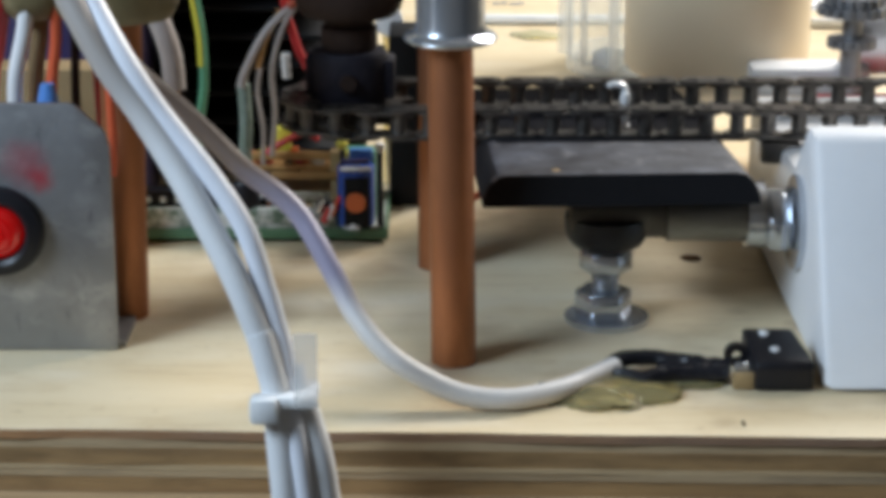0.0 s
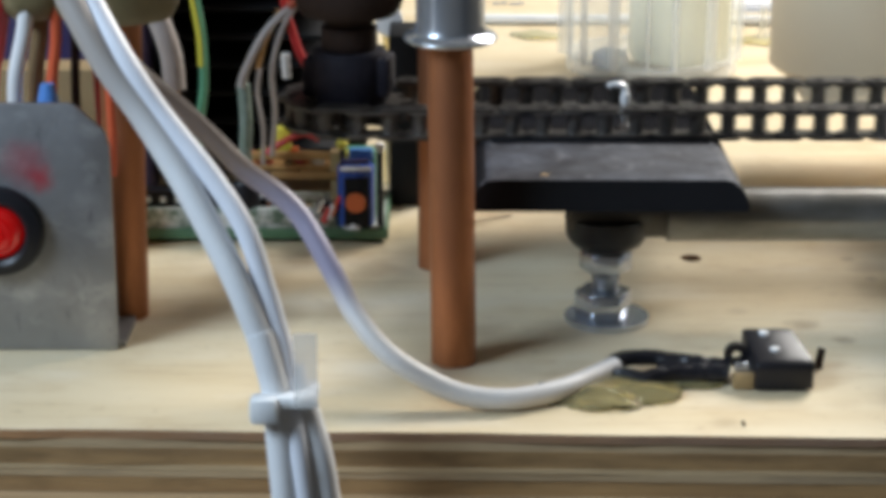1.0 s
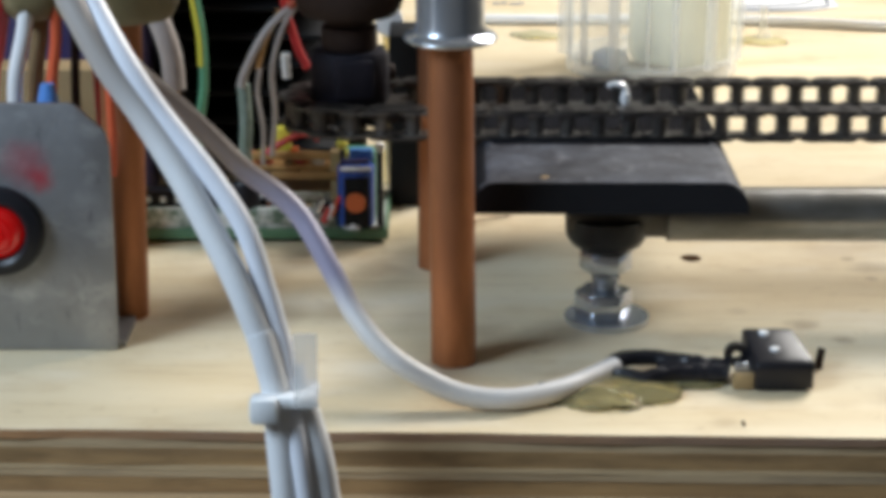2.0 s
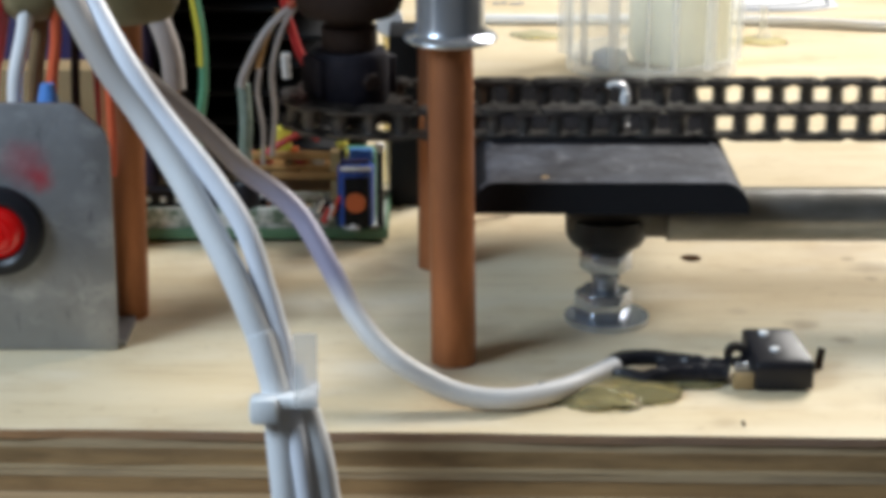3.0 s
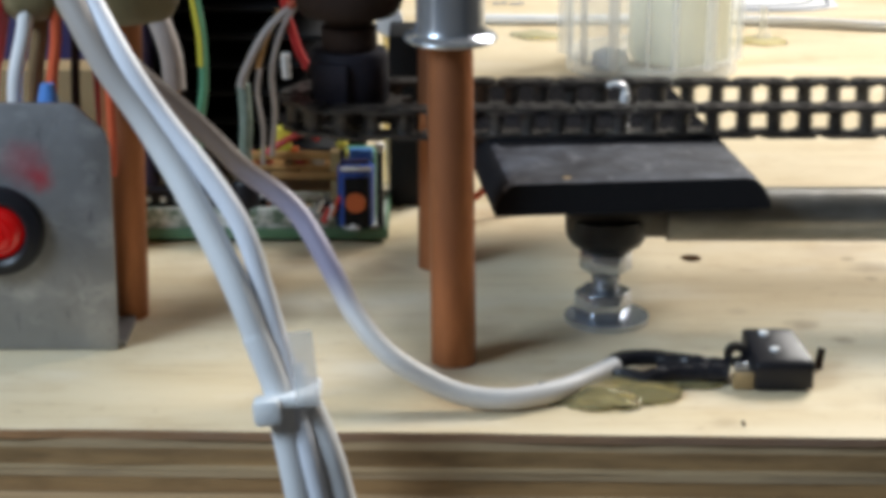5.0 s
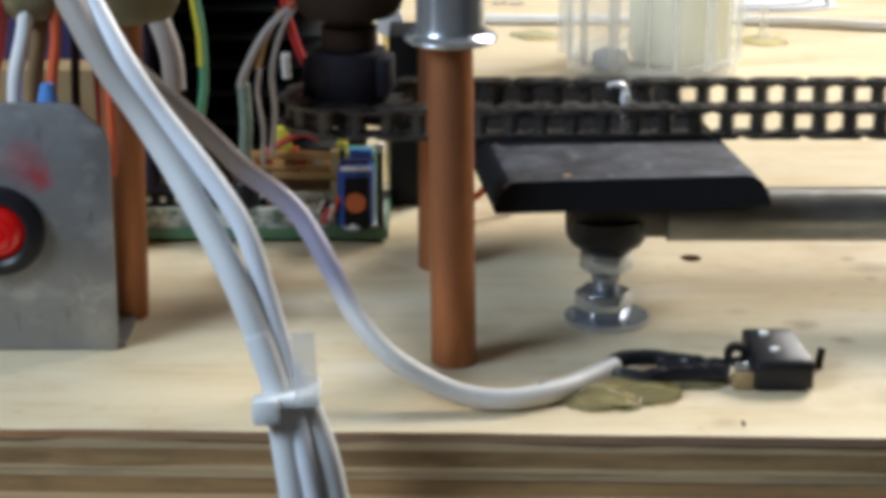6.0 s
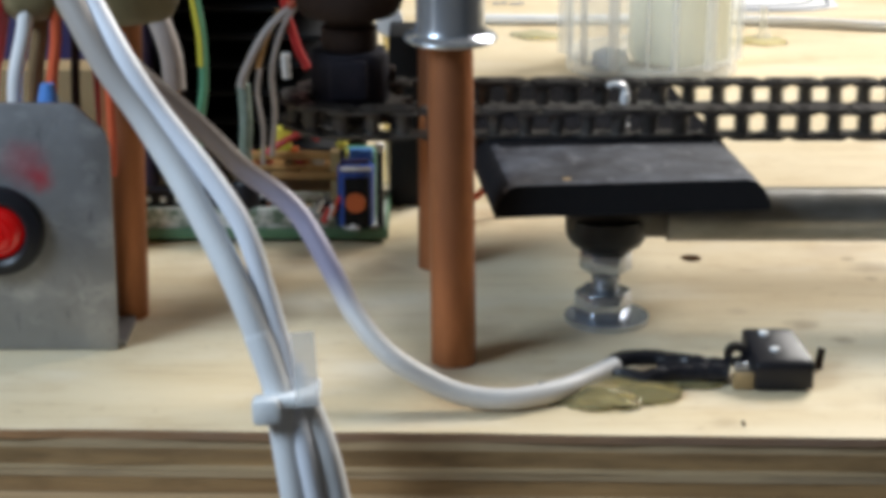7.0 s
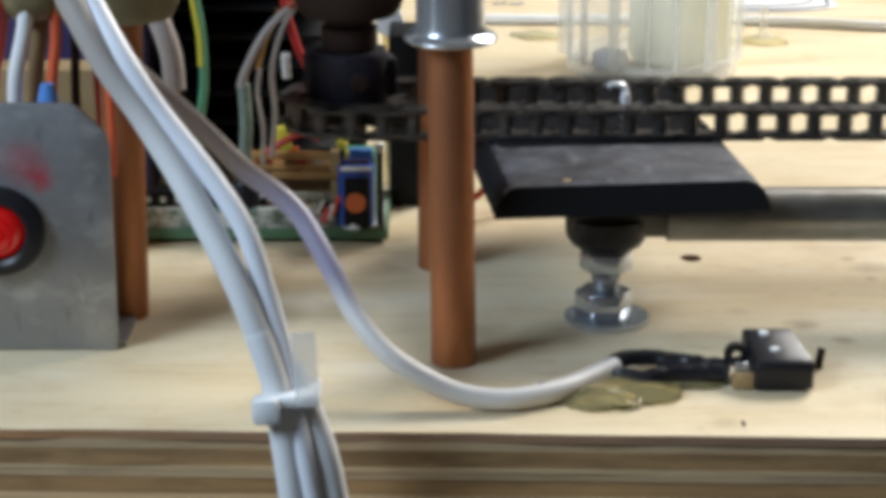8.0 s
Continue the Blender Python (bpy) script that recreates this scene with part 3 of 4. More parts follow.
# ---------- carriage ----------
def carriage():
    t = thing("chain_carriage", (0.13, 0.593, 0.0), "white plastic carriage block sliding along the guide tube", "carriage")
    x0, x1 = 0.1045, 0.175
    bm = prism(bm_new(), [(0.532, 0.0006), (0.569, 0.0640), (0.581, 0.0640), (0.600, 0.046), (0.690, 0.046), (0.690, 0.0006)], "x", x0, x1, 0.003)
    part("block", bm, WHITE_PLASTIC, t)
    y, z = 0.591, 0.0333
    part("washer", ring(bm_new(), (x0 - 0.0010, y - 0.006, z), (1, 0, 0), 0.0082, 0.0140, 0.0018), ZINC, t, "large bright washer")
    part("nut", hexagon(bm_new(), (x0 - 0.0056, y - 0.004, z), (1, 0, 0), 0.0165, 0.0072), ZINC, t, "bright hexagon nut")
    part("bolt_end", ring(bm_new(), (x0 - 0.0120, y + 0.002, z), (1, 0, 0), 0.0082, 0.0098, 0.0056), ZINC, t)
    part("chain_clip", box(bm_new(), 0.0985, 0.1105, 0.6215, 0.6280, 0.0405, 0.0475, 0.001), CHAIN, t, "dark steel chain clip")
    part("upright", box(bm_new(), 0.1085, 0.150, 0.6905, 0.712, 0.0006, 0.0405, 0.0015), CREAM, t, "cream painted upright")
    part("canister", lathe(bm_new(), (0.1015, 0.760, 0), [(0.003, 0.0395), (0.0325, 0.0395), (0.0340, 0.041), (0.0345, 0.098), (0.0320, 0.1), (0.003, 0.1)], 56), CREAM, t, "tall cream canister")
    part("canister_base", box(bm_new(), 0.074, 0.176, 0.708, 0.79, 0.0348, 0.0392, 0.001), CREAM, t)
    part("shelf", box(bm_new(), 0.1085, 0.150, 0.7135, 0.73, 0.0395, 0.0495, 0.0015), WHITE_PLASTIC, t, "small white ledge")
    part("red_strip", box(bm_new(), 0.126, 0.170, 0.6925, 0.7080, 0.0408, 0.0420, 0.0004), RED, t, "thin red strip")
    part("bracket", prism(bm_new(), [(0.138, 0.046), (0.180, 0.046), (0.180, 0.075), (0.156, 0.083), (0.147, 0.078)], "y", 0.718, 0.7215, 0.0008), ZINC, t, "slanted grey steel bracket")
    for zz, r in ((0.0590, 0.0085), (0.0705, 0.0125), (0.0740, 0.0105)):
        bm = bm_new()
        n = 18
        line = []
        for k in range(n):
            for f_, q in ((0.0, 0.86), (0.3, 0.86), (0.42, 1.0), (0.82, 1.0)):
                a = 2 * math.pi * (k + f_) / n
                line.append((0.141 + r * q * math.cos(a), 0.7060 + r * q * math.sin(a)))
        part("gear", prism(bm, line, "z", zz, zz + 0.0032), SHEET, t, "small grey gear wheel")
    part("gear_axle", rod(bm_new(), (0.141, 0.7060, 0.0445), (0.141, 0.7060, 0.081), 0.0035), SHEET, t)
    return t


# ---------- small bent wire by the chain ----------
def bent_wire():
    t = thing("bent_wire", (0.0570, 0.634, 0.0478), "small shiny bent wire standing between the chain strands", "wire")
    part("rod", cable(bm_new(), [(0.0514, 0.634, 0.0622), (0.0532, 0.634, 0.0630), (0.0557, 0.634, 0.0626), (0.0570, 0.634, 0.0610), (0.0570, 0.634, 0.055), (0.0570, 0.634, 0.0480)], 0.0010, seg=8, steps=6), GLINT_WHITE, t)
    # glints along the wire, put in as small white beads
    for zz, h in ((0.0585, 0.0024), (0.0535, 0.0018), (0.0495, 0.0010)):
        part("bead", lathe(bm_new(), (0.0570, 0.634, zz), [(0.0003, -h), (0.0014, -h * 0.7), (0.0017, 0), (0.0014, h * 0.7), (0.0003, h)], 12), GLINT_WHITE, t, "white bead painted in for a glint on the wire")


# ---------- button plate ----------
def button_plate():
    t = thing("button_plate", (-0.13, 0.569, 0.0), "scuffed grey sheet steel plate with a lit red button", "plate")
    bm = prism(bm_new(), [(-0.19, 0.0003), (-0.0942, 0.0003), (-0.0939, 0.0610), (-0.0952, 0.0655), (-0.1030, 0.0730), (-0.1050, 0.0736), (-0.19, 0.0736)], "y", 0.5662, 0.5687, 0.0004)
    part("sheet", bm, PLATE, t)
    part("foot_flange", box(bm_new(), -0.19, -0.0922, 0.5689, 0.590, 0.0003, 0.0022, 0.0004), SHEET, t)
    b = part("button_bezel", lathe(bm_new(), (0, 0, 0), [(0.0078, 0.0), (0.0130, 0.0), (0.0134, 0.0012), (0.0126, 0.0034), (0.0095, 0.0044), (0.0082, 0.0036), (0.0078, 0.0)], 48), BLACK, None, "")
    c = part("button_lens", lathe(bm_new(), (0, 0, 0), [(0.0003, 0.0064), (0.0022, 0.0062), (0.0026, 0.0054), (0.0030, 0.0061), (0.0046, 0.0056), (0.0050, 0.0047), (0.0055, 0.0052), (0.0068, 0.0042), (0.0077, 0.0024), (0.0078, 0.0002), (0.0003, 0.0002)], 48), LED_RED, None, "")
    for ob, name in ((b, "black button bezel"), (c, "glowing red lens")):
        ob.parent = t
        ob["label"] = name
        ob.matrix_local = pose(-0.1266 + 0.13, -0.0030, 0.0368, 90, 0, 0)


# ---------- sensor with its lead ----------
def sensor():
    t = thing("micro_sensor", (0.092, 0.541, 0.0), "small glossy black sensor block glued on plywood", "sensor")
    bm = prism(bm_new(), [(0.5335, 0.0006), (0.5335, 0.0078), (0.5350, 0.0090), (0.5485, 0.0132), (0.5515, 0.0122), (0.5515, 0.0006)], "x", 0.0860, 0.1020, 0.0008)
    for v in bm.verts:
        # the block narrows towards its back
        v.co.x -= max(v.co.y - 0.5350, 0) * (0.30 if v.co.x > 0.094 else 0.12)
    part("housing", bm, BLACK, t)
    part("lug", ring(bm_new(), (0.0818, 0.5440, 0.0074), (0, 1, 0), 0.0012, 0.0034, 0.002), BLACK, t)
    part("terminal", box(bm_new(), 0.0806, 0.0852, 0.5375, 0.5395, 0.0004, 0.0070, 0.0003), ZINC, t, "bright metal terminal")
    part("solder_tag", box(bm_new(), 0.0800, 0.0858, 0.5350, 0.5372, 0.0003, 0.0050, 0.0004), TAN, t, "tan solder tag")
    part("pin", rod(bm_new(), (0.1062, 0.5515, 0.0003), (0.1074, 0.5530, 0.0058), 0.0013, 0.0011, 10), BROWN_METAL, t, "bent brown pin")
    part("rivet", lathe(bm_new(), (0.0918, 0.5400, 0), [(0.0003, 0.0110), (0.0013, 0.0108), (0.0017, 0.0096)], 14), GLINT_WHITE, t)
    part("rivet", lathe(bm_new(), (0.0896, 0.5470, 0), [(0.0003, 0.0133), (0.0013, 0.0131), (0.0017, 0.0120)], 14), GLINT_WHITE, t)
    h = thing("heat_shrink_lead", (0.064, 0.546, 0.0), "black heat-shrink sleeve loop leading to the sensor", "sleeve")
    def wrinkled(bm):
        for v in bm.verts:
            v.co += 0.0006 * noise.noise_vector(v.co * 330)
        return bm

    part("upper_sleeve", wrinkled(cable(bm_new(), [(0.0462, 0.5440, 0.0034), (0.0500, 0.5470, 0.0046), (0.0560, 0.5480, 0.0050), (0.0640, 0.5465, 0.0047), (0.0720, 0.5440, 0.0044), (0.0800, 0.5420, 0.0044)], 0.0024, seg=12)), BLACK, h)
    part("lower_sleeve", wrinkled(cable(bm_new(), [(0.0462, 0.5425, 0.0026), (0.0500, 0.5392, 0.0026), (0.0560, 0.5375, 0.0026), (0.0630, 0.5398, 0.0030), (0.0710, 0.5405, 0.0033), (0.0795, 0.5395, 0.0036)], 0.0024, seg=12)), BLACK, h)
    part("join", cable(bm_new(), [(0.0600, 0.5440, 0.0030), (0.0660, 0.5432, 0.0034), (0.0760, 0.5415, 0.0036)], 0.0022, seg=10), BLACK, h)


def glue_blob(name, cx, cy, rx, ry, h, seed, label, mat=None):
    rnd = random.Random(seed)
    bm = bm_new()
    bmesh.ops.create_icosphere(bm, subdivisions=4, radius=1)
    off = Vector((rnd.random() * 9, rnd.random() * 9, 0))
    for v in bm.verts:
        k = 1 + 0.35 * noise.noise(v.co * 1.6 + off) + 0.16 * noise.noise(v.co * 4 + off) + 0.07 * noise.noise(v.co * 10 + off)
        v.co = Vector((cx + v.co.x * rx * k, cy + v.co.y * ry * k, max(v.co.z, 0) * h * k + 0.0002))
    ob = part(name, bm, mat or GLUE)
    return tagged(ob, label, "glue")


# ---------- cables in front ----------
def cables():
    b = thing("cable_bundle", (-0.0885, 0.500, 0.116), "two white cables bound by a nylon tie over the board edge", "cable")
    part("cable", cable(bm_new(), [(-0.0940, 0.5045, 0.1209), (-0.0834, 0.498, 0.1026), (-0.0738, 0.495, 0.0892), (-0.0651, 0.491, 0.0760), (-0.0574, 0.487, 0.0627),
                                   (-0.0504, 0.483, 0.0495), (-0.0448, 0.481, 0.0355), (-0.0438, 0.4805, 0.0325)], 0.0035, seg=16), CABLE_SHADED, b, "white cable with greyish shade painted near its upper end")
    part("cable", cable(bm_new(), [(-0.0893, 0.507, 0.1204), (-0.0781, 0.498, 0.1026), (-0.0690, 0.495, 0.0892), (-0.0580, 0.491, 0.0760), (-0.0488, 0.487, 0.0627),
                                   (-0.0441, 0.485, 0.0488), (-0.0402, 0.483, 0.0347), (-0.0397, 0.4828, 0.0325)], 0.0027, seg=14), CABLE_BLUISH, b, "bluish white thinner cable")
    tie = part("nylon_tie", box(bm_new(), -0.0450, -0.0308, 0.4735, 0.4870, 0.0195, 0.0228, 0.0012), TIE, b, "translucent nylon tie")
    part("tie_head", box(bm_new(), -0.0474, -0.0404, 0.4712, 0.4775, 0.0162, 0.0230, 0.0014), TIE, tie)
    part("tie_tail", box(bm_new(), -0.0365, -0.0305, 0.4722, 0.4728, 0.0205, 0.0400, 0.0002), TIE_CLEAR, tie)
    part("cable_end", cable(bm_new(), [(-0.0452, 0.4811, 0.0370), (-0.0437, 0.4804, 0.0320), (-0.0414, 0.4795, 0.0226), (-0.0408, 0.4785, 0.0155), (-0.0402, 0.478, 0.0066), (-0.0394, 0.478, -0.0057), (-0.0374, 0.479, -0.0450)], 0.0037, seg=14), CABLE_WHITE, tie)
    part("cable_end", cable(bm_new(), [(-0.0404, 0.4831, 0.0355), (-0.0396, 0.4826, 0.0320), (-0.0381, 0.481, 0.0220), (-0.0373, 0.479, 0.0153), (-0.0359, 0.477, 0.0070), (-0.0344, 0.477, -0.0053), (-0.0310, 0.479, -0.0450)], 0.0027, seg=14), CABLE_BLUISH, tie)
    part("cable_end", cable(bm_new(), [(-0.0380, 0.4840, 0.0270), (-0.0364, 0.482, 0.0216), (-0.0337, 0.482, 0.0140), (-0.0313, 0.4805, 0.0055), (-0.0295, 0.4805, -0.0069), (-0.0255, 0.481, -0.0450)], 0.0036, seg=14), CABLE_WHITE, tie)
    r = thing("sensor_cable", (0.012, 0.52, 0.0), "grey-white sensor cable with brown light cast painted above, drooping onto the plywood", "cable")
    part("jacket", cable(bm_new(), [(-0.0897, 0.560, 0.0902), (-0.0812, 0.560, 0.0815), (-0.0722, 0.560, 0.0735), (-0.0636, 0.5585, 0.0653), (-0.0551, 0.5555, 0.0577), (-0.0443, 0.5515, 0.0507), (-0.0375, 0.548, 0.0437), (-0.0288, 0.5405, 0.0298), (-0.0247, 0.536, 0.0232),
                                    (-0.0181, 0.5295, 0.0165), (-0.0104, 0.5245, 0.0114), (0.0010, 0.5215, 0.0060), (0.0100, 0.5205, 0.0038), (0.0184, 0.5210, 0.0033), (0.0270, 0.5245, 0.0033), (0.0349, 0.5300, 0.0033), (0.0433, 0.5390, 0.0034), (0.0480, 0.5440, 0.0036)], 0.0030, seg=14, steps=8), CABLE_TINTED, r)
    return b, tie


# ---------- electronics behind ----------
def electronics():
    t = thing("circuit_board", (-0.06, 0.685, 0.0), "green circuit board crowded with parts and wires", "circuit board")
    part("substrate", box(bm_new(), -0.106, -0.0185, 0.668, 0.712, 0.0014, 0.0051, 0.0003), PCB, t)
    part("terminal_strip", box(bm_new(), -0.1045, -0.0365, 0.6690, 0.6715, 0.0061, 0.0118, 0.0004), PCB_TOP, t, "silvery terminal row")
    part("solder_face", box(bm_new(), -0.105, -0.0195, 0.6686, 0.711, 0.0052, 0.0060, 0.0002), (PCB_TOP), t, "silvery soldered tracks")
    for x in (-0.103, -0.022):
        part("standoff", box(bm_new(), x - 0.002, x + 0.002, 0.672, 0.676, 0, 0.0013), BLACK, t)
    part("connector_strip", box(bm_new(), -0.102, -0.066, 0.674, 0.682, 0.0061, 0.0165, 0.0006), BLACK, t, "black connector strip")
    for k in range(7):
        part("connector_pin", box(bm_new(), -0.1005 + k * 0.005, -0.0983 + k * 0.005, 0.6728, 0.6738, 0.0125, 0.0150, 0.0002), ZINC, t)
    part("capacitor", lathe(bm_new(), (-0.0292, 0.671, 0), [(0.001, 0.0061), (0.0060, 0.0061), (0.0062, 0.007), (0.0062, 0.0262), (0.0055, 0.0272), (0.001, 0.0268)], 28), BLUE, t, "blue sleeved capacitor")
    part("trimmer", rod(bm_new(), (-0.0290, 0.6652, 0.0155), (-0.0290, 0.6632, 0.0155), 0.0034, seg=20), ORANGE, t, "orange trimmer disc")
    part("capacitor_cover", box(bm_new(), -0.0330, -0.0245, 0.6642, 0.6660, 0.0062, 0.0240, 0.0008), BLACK_MATT, t)
    part("terminal_block", box(bm_new(), -0.0345, -0.0225, 0.676, 0.684, 0.0061, 0.030, 0.001), GREEN, t, "green terminal block")
    part("terminal_screw", rod(bm_new(), (-0.0345, 0.6755, 0.0285), (-0.0300, 0.6755, 0.0285), 0.0022, seg=12), YELLOW, t)
    part("blue_clip", box(bm_new(), -0.0315, -0.0235, 0.6725, 0.6755, 0.0275, 0.0315, 0.0006), BLUE_CAP, t)
    part("round_capacitor", lathe(bm_new(), (-0.0665, 0.6735, 0), [(0.001, 0.0061), (0.0046, 0.0061), (0.0048, 0.007), (0.0048, 0.0195), (0.0042, 0.0205), (0.001, 0.0202)], 22), BLACK, t, "black round capacitor")
    part("white_ring", box(bm_new(), -0.0340, -0.0240, 0.6640, 0.6660, 0.0262, 0.0276, 0.0004), PAPER, t, "white plastic strip")
    part("purple_strip", box(bm_new(), -0.0338, -0.0245, 0.6655, 0.6675, 0.0282, 0.0298, 0.0004), PURPLE, t)
    part("white_knob", lathe(bm_new(), (-0.0210, 0.668, 0.0335), [(0.0002, -0.0018), (0.0014, -0.0012), (0.0018, 0), (0.0014, 0.0012), (0.0002, 0.0018)], 12), PAPER, t, "small white knob")
    part("knob_stem", rod(bm_new(), (-0.0210, 0.6690, 0.0061), (-0.0210, 0.6690, 0.0325), 0.0012, seg=10), BLACK, t)
    part("cream_knob", lathe(bm_new(), (-0.0335, 0.668, 0.0345), [(0.0002, -0.0018), (0.0016, -0.0012), (0.0022, 0), (0.0016, 0.0012), (0.0002, 0.0018)], 12), YELLOW, t, "small yellow-white knob")
    part("knob_stem", rod(bm_new(), (-0.0335, 0.6690, 0.0061), (-0.0335, 0.6690, 0.0335), 0.0010, seg=10), BLACK, t)
    part("solder_drop", lathe(bm_new(), (-0.0300, 0.6672, 0.0062), [(0.0038, 0.0), (0.0030, 0.0018), (0.0004, 0.0026)], 14), PAPER, t, "white solder drop")
    for k, (x, m) in enumerate(((-0.0400, RED), (-0.0385, PAPER), (-0.0372, ORANGE), (-0.0420, ZINC), (-0.0360, RED))):
        part("resistor", rod(bm_new(), (x, 0.668, 0.0075 + 0.0012 * k), (x + 0.002, 0.668, 0.0125 + 0.001 * k), 0.0011, seg=10), m, t)
    rnd = random.Random(11)
    for k in range(26):
        x, y = rnd.uniform(-0.064, -0.037), rnd.uniform(0.670, 0.690)
        w, h = rnd.uniform(0.0012, 0.0035), rnd.uniform(0.001, 0.006)
        part("component", box(bm_new(), x, x + w, y, y + w, 0.0061, 0.0061 + h, 0.0003), rnd.choice((BLACK, ZINC, PAPER, ORANGE, BLUE, TAN)), t)
    d = thing("brown_daughter_board", (-0.05, 0.695, 0.0061), "brown phenolic daughter board on edge supports", "circuit board")
    part("panel", box(bm_new(), -0.072, -0.034, 0.689, 0.708, 0.0195, 0.0213, 0.0003), BROWN_BOARD, d)
    part("rail", box(bm_new(), -0.071, -0.035, 0.688, 0.6885, 0.0235, 0.0262, 0.0002), BROWN_BOARD, d)
    part("yellow_block", box(bm_new(), -0.0585, -0.0520, 0.689, 0.693, 0.0263, 0.0345, 0.0006), YELLOW, d, "yellow plastic block")
    part("lower_board", box(bm_new(), -0.0710, -0.0350, 0.6900, 0.6915, 0.0115, 0.0192, 0.0003), BROWN_DARK, d, "dark brown lower board")
    part("tan_strip", box(bm_new(), -0.0590, -0.0350, 0.6868, 0.6878, 0.0168, 0.0195, 0.0003), BROWN_BOARD, d)
    for x in (-0.070, -0.037):
        part("support", box(bm_new(), x - 0.0015, x + 0.0015, 0.6875, 0.692, 0.0062, 0.0265, 0.0003), TAN, d)
    for k in range(14):
        x = rnd.uniform(-0.070, -0.038)
        part("component", box(bm_new(), x, x + rnd.uniform(0.001, 0.004), 0.690, 0.692, 0.0214, 0.0214 + rnd.uniform(0.001, 0.006), 0.0003), rnd.choice((TAN, ORANGE, RED, PAPER, YELLOW)), d)
    h = thing("heat_sink", (-0.07, 0.76, 0.0), "black finned heat sink standing behind the boards", "heat sink")
    part("back_plate", box(bm_new(), -0.150, -0.030, 0.790, 0.797, 0.0, 0.125, 0.0005), BLACK_MATT, h)
    for k in range(11):
        z = 0.012 + k * 0.0105
        part("fin", box(bm_new(), -0.149, -0.040, 0.740, 0.7898, z, z + 0.0018, 0.0003), BLACK_MATT, h)
    p = thing("black_relay", (-0.0125, 0.72, 0.0), "tall matt black relay case on the plywood", "relay")
    part("case", box(bm_new(), -0.0190, -0.0060, 0.7110, 0.7350, 0.0, 0.0620, 0.001), BLACK_MATT, p)
    part("bright_edge", box(bm_new(), -0.0202, -0.0192, 0.7110, 0.7130, 0.003, 0.028, 0.0002), ZINC, p, "bright metal strip")
    c = thing("glued_tag", (-0.018, 0.74, 0.0), "cream paper tag with yellowish glue drip", "tag")
    part("stem", box(bm_new(), -0.0218, -0.0178, 0.7385, 0.7425, 0.0, 0.060, 0.0012), GLUE, c)
    part("paper", prism(bm_new(), [(-0.0235, 0.058), (-0.0160, 0.054), (-0.0140, 0.062), (-0.0170, 0.071), (-0.0250, 0.068)], "y", 0.7345, 0.7375, 0.0008), PAPER, c)


def wire(name, points, r, mat, label):
    t = thing(name, points[-1], label, "wire")
    part("jacket", cable(bm_new(), points, r, seg=10), mat, t)


